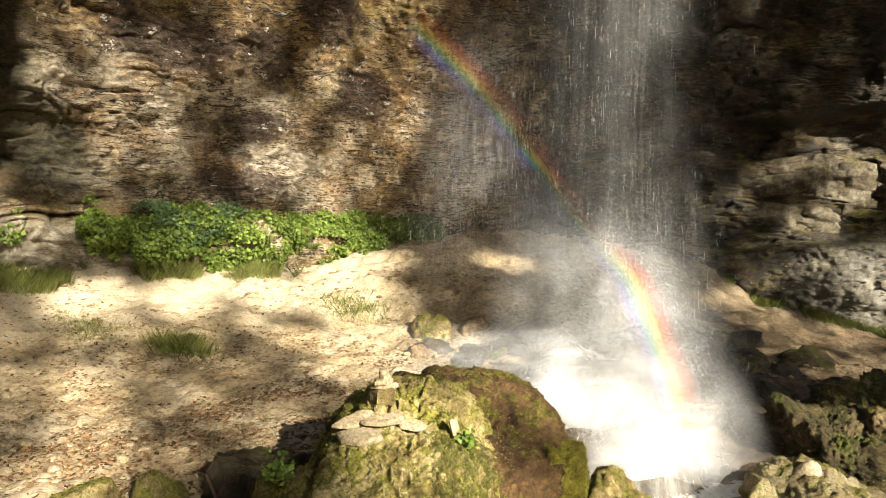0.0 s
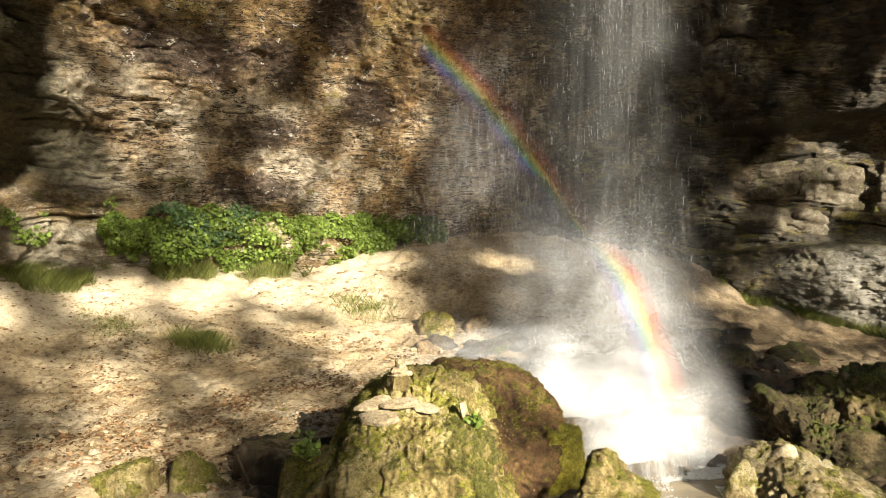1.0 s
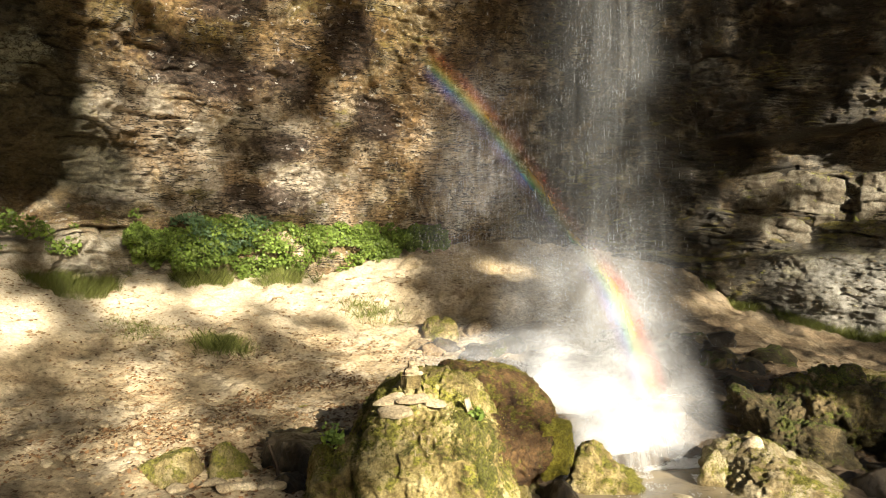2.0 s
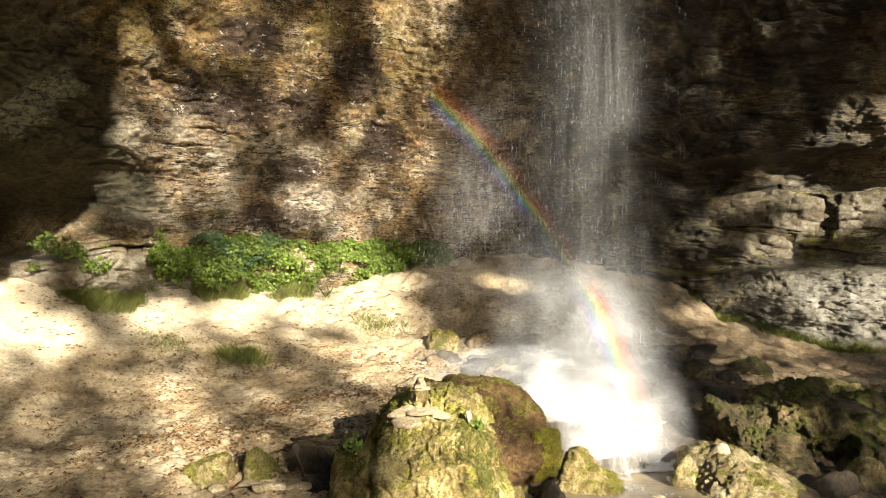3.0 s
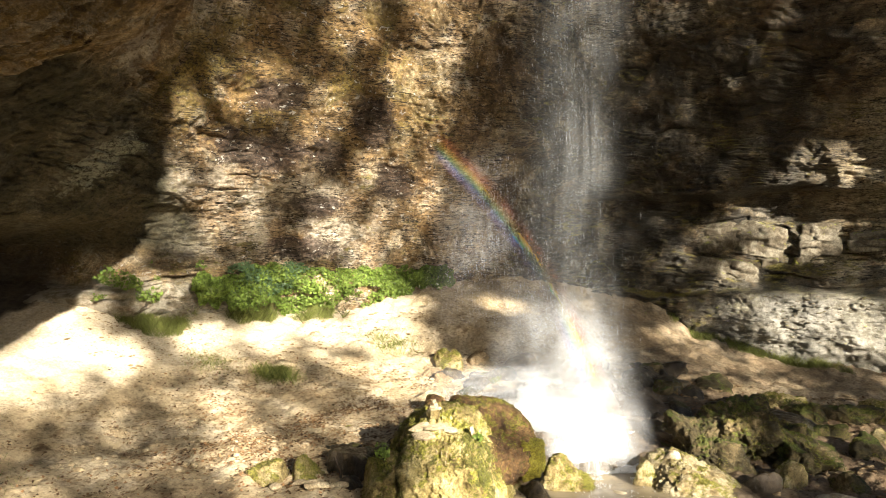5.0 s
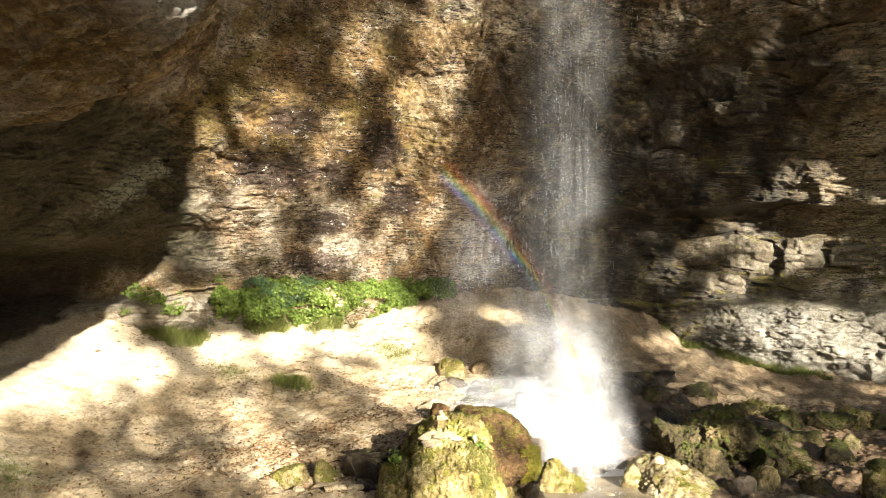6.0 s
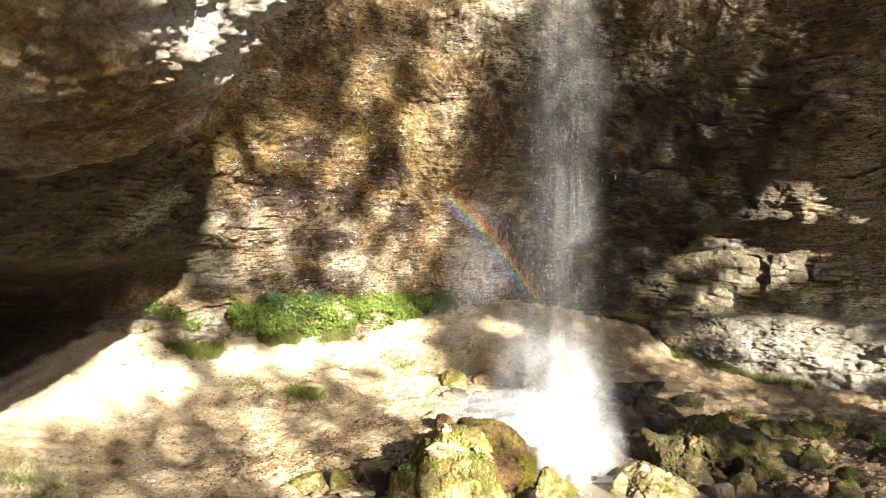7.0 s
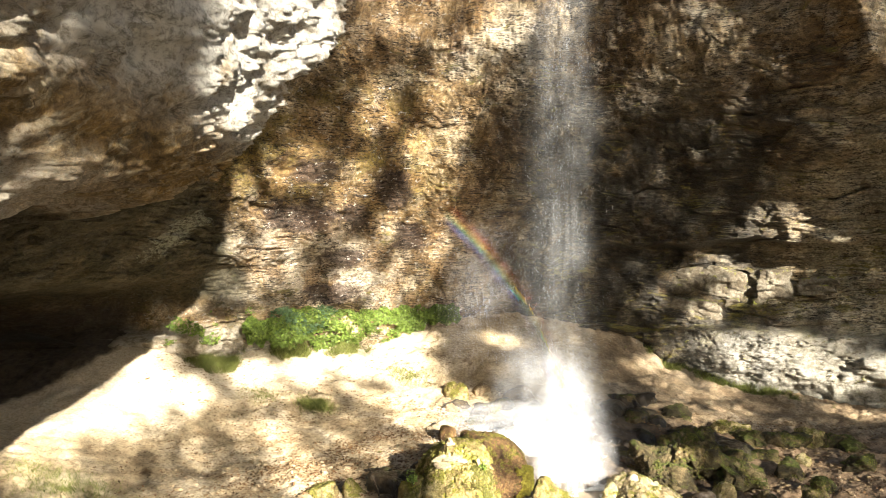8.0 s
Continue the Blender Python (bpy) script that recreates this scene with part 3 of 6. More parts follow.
def ground_at(x, y):
    x, y = np.asarray(x, float), np.asarray(y, float)
    z = table_at(GROUND_X, GROUND_Y, GROUND_Z, x, y)
    near = ramp(np.hypot(x, y - 6), 40, 18)
    return z + (0.06 * fbm(31, 4, x * 0.9, y * 0.9) + (0.035 + 0.012 * ramp(x, 3, 5)) * fbm(37, 4, x * 3.5, y * 3.5, gain=0.65) + 0.035 * ramp(x, 2.5, 4.5) * np.abs(fbm(43, 4, x * 1.6, y * 1.6, gain=0.6)) + 0.10 * ramp(y, 10.2, 12.5) * ramp(x, 4.0, 1.5) * np.abs(fbm(41, 4, x * 1.4, y * 2.2))) * near


# ---- cliff ----
def strata(s, z):
    """How far each bed and block of the layered rock stands out."""
    warp_s = s + 0.35 * fbm(7, 3, s * 0.8, z * 1.1)
    dip = z + 0.05 * s + 0.25 * fbm(5, 3, s * 0.25, z * 0.3) + 0.05 * fbm(6, 3, s * 1.7, z * 2.0)
    out = 0.34 * fbm(11, 4, s * 0.33, z * 0.42) + 0.15 * fbm(16, 5, s * 1.3, z * 1.6, gain=0.6) + 0.03 * fbm(19, 3, s * 7, z * 9)
    side = ramp(s, 1.6, 3.4)
    lip = 4.15 + 0.15 * soft_noise(23, s * 0.6, s * 0) + 0.03 * s
    out = out + side * (0.42 * ramp(z, lip - 0.08, lip + 0.08) * ramp(z, lip + 2.2, lip + 0.4) - 0.3 * ramp(z, lip + 0.05, lip - 0.1) * ramp(z, lip - 1.2, lip - 0.2))
    shelf = 1.55 + 0.12 * soft_noise(24, s * 0.7, s * 0)
    out = out + side * 0.4 * ramp(z, shelf + 0.08, shelf - 0.08) * ramp(z, -0.3, shelf)
    for seed, thick, length, amp in ((51, 0.8, 2.1, 0.3), (61, 0.31, 0.85, 0.2), (71, 0.135, 0.5, 0.1), (81, 0.075, 0.3, 0.055)):
        b = dip / thick + 0.6 * soft_noise(seed + 5, s * 0.8, z * 0.8)
        bed = np.floor(b)
        f = b - bed
        c = warp_s / (length * (0.6 + 0.9 * hashed(seed + 9, bed, bed * 0))) + 5 * hashed(seed, bed, bed * 0)
        cell = np.floor(c)
        block = hashed(seed + 1, bed, cell) - 0.45
        joint = 1 - ramp(np.minimum(f, 1 - f) * thick, 0.0, 0.03)
        some = ramp(soft_noise(seed + 7, s * 0.5, z * 0.6), -0.35, 0.55) * (1 - 0.75 * ramp(s, 3.6, 5.0) * ramp(z, 2.0, 1.3)) * (1 - 0.85 * ramp(s, -10.3, -12.2))
        crack = some * ramp(soft_noise(seed + 8, s * 1.4, z * 2.0), -0.1, 0.5)
        out = out + amp * (1 - (0.5 if thick > 0.2 else 0.65) * ramp(s, 1.8, 0.4) * ramp(s, -7.5, -6.0)) * (1 + 0.7 * ramp(s, 1.5, 3.5) * ramp(z, 4.0, 4.8)) * (some * block - 0.8 * joint * crack)
    return out


def build_cliff():
    bearing = np.concatenate([np.linspace(-158, -62, 270, endpoint=False), np.linspace(-62, 52, 690, endpoint=False), np.linspace(52, 61, 20)])
    z = np.concatenate([np.linspace(-1.3, 0, 20, endpoint=False), np.linspace(0, 9.8, 470, endpoint=False), np.linspace(9.8, 13.6, 50)])
    B, Z = np.meshgrid(bearing, z)
    S = np.radians(B) * 10
    R = reach(B, np.clip(Z, 0, 12)) - strata(S, Z)
    X, Y = polar(B, R)
    lumps = 0.3 + 0.7 * ramp(B, -55, -75)
    R = R - 0.16 * lumps * fbm(95, 3, X * 1.1, Y * 1.1, Z * 1.1) - (0.02 + 0.08 * ramp(B, -60, -80)) * fbm(97, 3, X * 3.2, Y * 3.2, Z * 3.2, gain=0.6) - 0.055 * ramp(B, -60, -80) * fbm(99, 3, X * 9, Y * 9, Z * 9, gain=0.65)
    X, Y = polar(B, R)
    # a low slot above the pale heel of the wall
    R = R + 1.7 * ramp(Z, 1.75 + 0.15 * fbm(109, 3, B * 0.12, B * 0.03), 2.05 + 0.15 * fbm(109, 3, B * 0.12, B * 0.03)) * ramp(Z, 3.4, 2.7) * ramp(B, -50, -57)
    # the roof's broken lip over the recess
    lip = 4.75 + 1.4 * ramp(B, -92, -67) + 0.22 * fbm(103, 4, B * 0.09, B * 0.031) + 0.1 * np.floor(2.2 * soft_noise(107, B * 0.22, B * 0.05))
    lip_out = (0.3 + 1.1 * ramp(B, -70, -96)) * ramp(B, -61, -70) * ramp(B, -142, -118)
    R = R - lip_out * ramp(Z, lip - 0.1, lip + 0.1) * ramp(Z, lip + 1.7, lip + 0.3)
    X, Y = polar(B, R)
    rows = [np.stack([X, Y, Z + 0.04 * fbm(91, 2, S * 2, Z * 2)], axis=2)]
    for extra, height in ((1.2, 14.4), (4.0, 15.0), (30.0, 17.0), (30.0, -3.0)):
        xx, yy = polar(bearing, R[-1] + extra)
        rows.append(np.stack([xx, yy, np.full_like(xx, height) + 0.3 * soft_noise(8, bearing * 0.3, bearing * 0)], axis=1)[None])
    grid = np.concatenate(rows)
    ends = []
    for b in (-160.0, 63.0):
        xx, yy = polar(b, 40.0)
        e = grid[:, :1].copy()
        e[:, :, 0], e[:, :, 1] = xx, yy
        ends.append(e)
    grid = np.concatenate([ends[0], grid, ends[1]], axis=1)
    me = np_mesh("cliff", grid.reshape(-1, 3), grid_faces(*grid.shape[:2]), smooth=True)
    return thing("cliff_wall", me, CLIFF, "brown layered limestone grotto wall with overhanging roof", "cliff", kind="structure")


cliff = build_cliff()


# ---- ground ----
def build_ground():
    def axis(lo, hi, step):
        mid = np.arange(lo, hi, step)
        far = np.array([0.3, 0.8, 1.8, 4, 9, 20, 50, 120, 300, 800, 2000])
        return np.concatenate([lo - far[::-1], mid, mid[-1] + far])

    X, Y = np.meshgrid(axis(-12.5, 13.5, 0.055), axis(-3, 17, 0.055))
    Z = ground_at(X, Y)
    grid = np.stack([X, Y, Z], axis=2)
    me = np_mesh("ground", grid.reshape(-1, 3), grid_faces(*grid.shape[:2]), smooth=True)
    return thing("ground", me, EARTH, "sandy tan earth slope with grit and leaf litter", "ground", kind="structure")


ground = build_ground()


# ---- rocks ----
def rock_mesh(name, seed, size, detail=4, facets=14, rough=0.12, sharp=7.0, pits=0.0, boxy=0.0):
    """A weathered stone: a cluster of cut faces, softened and roughened."""
    bm = bmesh.new()
    bmesh.ops.create_icosphere(bm, subdivisions=detail, radius=1.0)
    d = np.array([v.co[:] for v in bm.verts])
    faces = np.array([[v.index for v in f.verts] for f in bm.faces])
    bm.free()
    g = rnd(seed)
    normals = g.normal(size=(facets, 3))
    normals /= np.linalg.norm(normals, axis=1)[:, None]
    dist = g.uniform(0.72, 1.0, facets)
    ratio = np.maximum(d @ normals.T, 0.02) / dist
    r = 1.0 / (np.sum(ratio ** sharp, axis=1) ** (1 / sharp))
    r = np.clip(r, 0.4, 1.35)
    if boxy:
        box = 1.0 / (np.abs(d) ** boxy).sum(axis=1) ** (1 / boxy)
        r = 0.25 * r + 0.75 * box
    p = d * r[:, None]
    k = np.array(size) / max(size)
    q = p * k * max(size) * 2.2 + seed * 1.37
    bumpy = fbm(seed, 5, q[:, 0], q[:, 1], q[:, 2], gain=0.55)
    knobs = fbm(seed + 20, 4, q[:, 0] * 4.1, q[:, 1] * 4.1, q[:, 2] * 4.1, gain=0.6)
    p = p * (1 + rough * bumpy + rough * 0.35 * np.abs(knobs))[:, None]
    if pits:
        hole = ramp(fbm(seed + 40, 3, q[:, 0] * 2.6, q[:, 1] * 2.6, q[:, 2] * 2.6), 0.25, 0.6)
        p = p * (1 - pits * hole)[:, None]
    return np_mesh(name, p * np.array(size), faces, smooth=detail >= 4)


def rock(name, x, y, top, size, seed, material, label, category="rock", group="", detail=4, turn=0.0, rough=0.12, facets=14, pits=0.0, tilt=0.0, sharp=7.0):
    """A stone whose top is at the given height; it is sunk into whatever lies under it."""
    me = rock_mesh(name, seed, size, detail, facets, rough, sharp, pits=pits)
    high = max(v.co.z for v in me.vertices)
    return thing(name, me, material, label, category, group, at=pose(x, y, top - high, 0, tilt, turn))


def surface_of(parts):
    """Where the faces of some meshes lie: their middles, facing and sizes."""
    mids, ways, areas = [], [], []
    for ob in parts:
        m = Matrix(ob.parent.matrix_basis) @ ob.matrix_basis if ob.parent else ob.matrix_basis
        me = ob.data
        c, n, a = np.zeros(len(me.polygons) * 3), np.zeros(len(me.polygons) * 3), np.zeros(len(me.polygons))
        me.polygons.foreach_get("center", c)
        me.polygons.foreach_get("normal", n)
        me.polygons.foreach_get("area", a)
        r = np.array(m.to_3x3())
        mids.append(c.reshape(-1, 3) @ r.T + np.array(m.translation))
        ways.append(n.reshape(-1, 3) @ r.T)
        areas.append(a)
    return np.concatenate(mids), np.concatenate(ways), np.concatenate(areas)


def cut_rock_mesh(name, seed, centre, cuts, detail=6, rough=0.05, sharp=12.0, pits=0.03, furrow=0.0):
    """A boulder bounded by cut faces, each given by a point on it and its facing; worn, knobbly and pitted."""
    bm = bmesh.new()
    bmesh.ops.create_icosphere(bm, subdivisions=detail, radius=1.0)
    d = np.array([v.co[:] for v in bm.verts])
    faces = np.array([[v.index for v in f.verts] for f in bm.faces])
    bm.free()
    c = np.array(centre, float)
    total = np.zeros(len(d))
    wob = fbm(seed + 3, 3, d[:, 0] * 1.7 + 5, d[:, 1] * 1.7 + 5, d[:, 2] * 1.7 + 5)
    for at, way in list(cuts) + [((c[0], c[1], c[2] - 0.8), (0, 0, -1))]:
        n = np.array(way, float) / np.linalg.norm(way)
        total += (np.maximum(d @ n, 0.0) / max(0.05, float((np.array(at) - c) @ n))) ** sharp
    r = total ** (-1 / sharp) * (1 + 0.05 * wob)
    q = d * r[:, None] + c + seed * 1.3
    lumps = fbm(seed, 4, q[:, 0] * 2.4, q[:, 1] * 2.4, q[:, 2] * 2.4, gain=0.55)
    knobs = np.abs(fbm(seed + 20, 4, q[:, 0] * 8, q[:, 1] * 8, q[:, 2] * 8, gain=0.6))
    crumbs = fbm(seed + 30, 3, q[:, 0] * 26, q[:, 1] * 26, q[:, 2] * 26, gain=0.6)
    hole = ramp(fbm(seed + 40, 3, q[:, 0] * 6, q[:, 1] * 6, q[:, 2] * 4.5), 0.22, 0.5)
    runs = np.abs(soft_noise(seed + 50, q[:, 0] * 5.5, q[:, 1] * 5.5, q[:, 2] * 0.9))
    out = rough * lumps - rough * 0.9 * knobs + rough * 0.22 * crumbs - pits * hole - furrow * ramp(runs, 0.18, 0.0)
    return np_mesh(name, d * (r + out)[:, None], faces, smooth=True)


# big boulder in front of the fall: two lobes that grew together
def build_big_boulder():
    base = thing("boulder", None, None, "large mossy yellow-brown tufa boulder in front of the waterfall", "boulder", at=pose(0, 5.3, -0.9))
    lobes = []
    mossy = [((-0.3, 4.95, 0.36), (-0.1, -0.42, 1)), ((-0.35, 5.35, 0.50), (-0.1, 0.3, 1)), ((-0.2, 4.3, -0.3), (0.05, -1, 0.16)), ((-0.3, 4.5, 0.1), (0, -1, 0.95)),
             ((-0.99, 4.8, -0.2), (-1, -0.15, 0.14)), ((-0.72, 4.95, 0.26), (-1, -0.15, 0.9)), ((0.36, 4.8, -0.3), (1, -0.3, 0.42)), ((0.12, 4.95, 0.24), (0.8, -0.1, 0.9)), ((0, 6.0, -0.3), (0, 1, 0.1))]
    brown = [((0.4, 6.1, 0.39), (0.14, 0.15, 1)), ((0.35, 5.7, 0.22), (0.2, -0.6, 1)), ((0.45, 5.0, -0.4), (0.35, -1, 0.2)), ((1.03, 5.8, -0.2), (1, -0.15, 0.22)), ((0.86, 5.9, 0.16), (1, 0, 1)),
             ((0.82, 5.4, -0.62), (0.9, -0.5, -0.75)), ((-0.3, 5.8, 0), (-1, 0, 0.2)), ((0.4, 6.5, 0), (0, 1, 0.2))]
    spur = [((-1.1, 4.55, -0.2), (-0.25, -0.2, 1)), ((-1.3, 4.5, -0.4), (-1, -0.2, 0.25)), ((-1.1, 4.25, -0.4), (0, -1, 0.2)), ((-0.93, 4.5, -0.4), (1, -0.1, 0.1)), ((-1.1, 4.9, -0.3), (0, 1, 0.2))]
    cushion = [((0.98, 5.5, -0.12), (0.2, 0, 1)), ((1.13, 5.5, -0.3), (1, -0.3, 0.1)), ((1.0, 5.25, -0.35), (0, -1, 0.1)), ((0.8, 5.5, -0.3), (-1, 0, 0)), ((1, 5.8, -0.3), (0, 1, 0)), ((1.0, 5.5, -0.62), (0.2, 0, -1))]
    for name, seed, centre, cuts, detail, rough, pits, material, label in (
            ("mossy_lobe", 3, (-0.25, 5.1, -0.35), mossy, 7, 0.06, 0.03, TUFA_BIG, "yellow-green mossy half with scratched marks"),
            ("brown_lobe", 21, (0.42, 5.7, -0.3), brown, 6, 0.055, 0.035, TUFA_DARK, "brown half under leaf crumbs"),
            ("side_spur", 12, (-1.1, 4.55, -0.5), spur, 5, 0.06, 0.03, TUFA, "pale cracked spur"),
            ("moss_cushion", 15, (0.97, 5.5, -0.36), cushion, 5, 0.045, 0.0, MOSS_BRIGHT, "bright yellow-green moss cushion")):
        mesh = cut_rock_mesh(name, seed, centre, cuts, detail, rough, 9.0 if name == "moss_cushion" else 12.0, pits, 0.03 if name == "mossy_lobe" else 0.0)
        lobes.append(part(name, mesh, material, base, label, Matrix.Translation(Vector(centre) - Vector((0, 5.3, -0.9)))))
    return base, lobes


boulder, LOBES = build_big_boulder()
BOULDER_SKIN = surface_of(LOBES)


def boulder_top(x, y, reach_out=0.06):
    mids, ways, _ = BOULDER_SKIN
    near = np.hypot(mids[:, 0] - x, mids[:, 1] - y) < reach_out
    return float(np.percentile(mids[near, 2], 92))


def scratch(x, z, length, slope):
    """A pale bar scratched into the front of the boulder."""
    mids, ways, _ = BOULDER_SKIN
    near = (np.hypot(mids[:, 0] - x, mids[:, 2] - z) < 0.025) & (ways[:, 1] < -0.2)
    if not near.any():
        return
    k = np.flatnonzero(near)[np.argmin(mids[near, 1])]
    bm = bmesh.new()
    bmesh.ops.create_cube(bm, size=1.0)
    bmesh.ops.scale(bm, vec=(length * 0.8, 0.007, 0.007), verts=bm.verts)
    bmesh.ops.bevel(bm, geom=bm.edges[:], offset=0.002, segments=1, affect="EDGES")
    me = bpy.data.meshes.new("scratch")
    bm.to_mesh(me)
    bm.free()
    part("scratch", me, SPLIT, boulder, "pale scratched bar", Matrix.Translation(Vector(mids[k]) - boulder.location) @ pose(0, 0, 0, 0, slope, 0))


for x, z, length, slope in ((-0.42, 0.02, 0.08, 85), (-0.38, 0.03, 0.06, 50), (-0.34, 0.02, 0.08, 88), (-0.28, 0.02, 0.07, 90), (-0.25, 0.05, 0.05, 5), (-0.21, 0.02, 0.06, 80),
                            (-0.38, -0.1, 0.07, 88), (-0.34, -0.1, 0.05, 0), (-0.3, -0.1, 0.07, 86), (-0.24, -0.09, 0.05, 4), (-0.24, -0.12, 0.05, 0)):
    scratch(x, z, length, slope)

ROCKS = [  # x, y, top, half sizes, material, words
    (1.5, 5.85, -0.4, (0.46, 0.42, 0.52), TUFA, "knobbly mossy tufa rock standing at the pool"),
    (1.02, 5.35, -0.62, (0.22, 0.25, 0.3), WET, "small dark wet rock beside the boulder"),
    (2.78, 5.9, -0.5, (0.22, 0.24, 0.36), TUFA_PALE, "small pitted mossy tufa lump at the pool"),
    (5.75, 9.1, -0.28, (0.72, 0.5, 0.42), WET, "flat dark boulder below the sandy path"),
    (6.75, 10.1, -0.33, (0.42, 0.35, 0.3), TUFA, "sunlit yellow-green mossy stone at the path edge"),
    (7.25, 9.5, -0.4, (0.38, 0.32, 0.3), MOSSY, "mossy stone in the row beside the path"),
    (7.95, 9.3, -0.42, (0.42, 0.35, 0.28), MOSSY, "mossy stone in the row beside the path"),
    (8.6, 9.5, -0.36, (0.4, 0.35, 0.3), TUFA, "sunlit yellow-green mossy stone at the path edge"),
    (9.3, 9.1, -0.42, (0.38, 0.35, 0.28), MOSSY, "mossy stone in the row beside the path"),
    (6.35, 8.6, -0.42, (0.36, 0.3, 0.26), WET, "dark stone half sunk in brown earth"),
    (8.7, 7.6, -0.42, (0.4, 0.3, 0.32), MOSSY, "mossy stone on the brown slope"),
    (6.25, 4.9, -0.3, (0.36, 0.34, 0.42), MOSSY, "upright mossy rock on the brown slope"),
    (5.75, 5.8, -0.6, (0.25, 0.22, 0.26), MOSSY, "small mossy rock on the brown slope"),
    (7.1, 6.2, -0.5, (0.24, 0.2, 0.2), MOSSY, "small mossy rock on the brown slope"),
    (-2.84, 5.4, -0.33, (0.36, 0.34, 0.42), TUFA, "rounded brown mossy rock beside the stony path"),
    (-2.2, 5.5, -0.31, (0.4, 0.36, 0.44), TUFA, "rounded yellow mossy rock beside the stony path"),
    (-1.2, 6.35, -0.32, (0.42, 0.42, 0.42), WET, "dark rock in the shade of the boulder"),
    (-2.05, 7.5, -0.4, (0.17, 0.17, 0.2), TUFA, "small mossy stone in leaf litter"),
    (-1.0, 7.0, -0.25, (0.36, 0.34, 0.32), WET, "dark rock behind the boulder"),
    (2.05, 7.0, -0.22, (0.5, 0.42, 0.55), PALE, "pale rock struck by the waterfall"),
    (4.45, 11.2, 0.14, (0.42, 0.4, 0.6), WET, "tall dark wet rock beside the fall"),
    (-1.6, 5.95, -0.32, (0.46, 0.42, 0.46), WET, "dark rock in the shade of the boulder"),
    (-0.15, 11.4, 0.42, (0.4, 0.35, 0.4), TUFA, "brown stone at the foot of the bank"),
    (0.5, 11.6, 0.36, (0.34, 0.35, 0.35), GRIT, "brown stone at the foot of the bank"),
    (-0.35, 10.6, 0.06, (0.3, 0.3, 0.25), GRIT, "brown stone at the foot of the bank"),
    (1.4, 11.3, 0.34, (0.45, 0.4, 0.35), GRIT, "brown stone at the foot of the bank"),
    (-0.45, 8.3, 0.0, (0.24, 0.22, 0.28), TUFA_DARK, "brown wet stone in the splash"),
    (-0.6, 9.1, -0.08, (0.34, 0.26, 0.2), RUBBLE, "flat tan stone at the edge of the stream"),
    (6.95, 9.75, -0.42, (0.26, 0.2, 0.24), MOSSY, "low mossy stone in the row beside the path"),
    (7.6, 9.45, -0.46, (0.24, 0.22, 0.22), MOSSY, "low mossy stone in the row beside the path"),
    (8.25, 9.35, -0.45, (0.27, 0.22, 0.24), MOSSY, "low mossy stone in the row beside the path"),
    (8.95, 9.25, -0.43, (0.25, 0.22, 0.25), MOSSY, "low mossy stone in the row beside the path"),
    (6.0, 8.1, -0.42, (0.5, 0.4, 0.4), MOSSY, "dark mossy rock on the brown slope"),
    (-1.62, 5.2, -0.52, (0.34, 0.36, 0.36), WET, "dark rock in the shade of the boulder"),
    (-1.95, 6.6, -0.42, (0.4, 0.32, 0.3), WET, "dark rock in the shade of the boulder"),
    (6.9, 8.3, -0.52, (0.3, 0.26, 0.26), MOSSY, "small mossy rock on the brown slope"),
    (7.6, 8.0, -0.55, (0.22, 0.2, 0.24), TUFA, "small pale mossy rock on the brown slope"),
    (6.9, 7.2, -0.5, (0.34, 0.3, 0.34), MOSSY, "dark mossy rock on the brown slope"),
    (5.0, 6.1, -0.62, (0.34, 0.26, 0.34), TUFA_PALE, "pale craggy rock below the mossy boulders"),
    (4.55, 5.9, -0.68, (0.24, 0.22, 0.28), WET, "dark rock in the hollow below the boulders"),
]
MOSSY_ROCKS = []
for i, (x, y, top, size, material, words) in enumerate(ROCKS):
    big = max(size) > 0.55
    made = rock("rock", x, y, top, size, 100 + i, material, words, detail=6 if big else 5, turn=40 * i, rough=(0.19 if big or material is TUFA else 0.28) if material in (MOSSY, TUFA, TUFA_PALE) else 0.2, pits=0.1 if material in (MOSSY, TUFA, TUFA_PALE) else 0.0,
                facets=14, sharp=(7.0 if big else (5.0 if x < -1.9 else 11.0)))
    if material in (MOSSY, TUFA, TUFA_PALE):
        MOSSY_ROCKS.append(made)

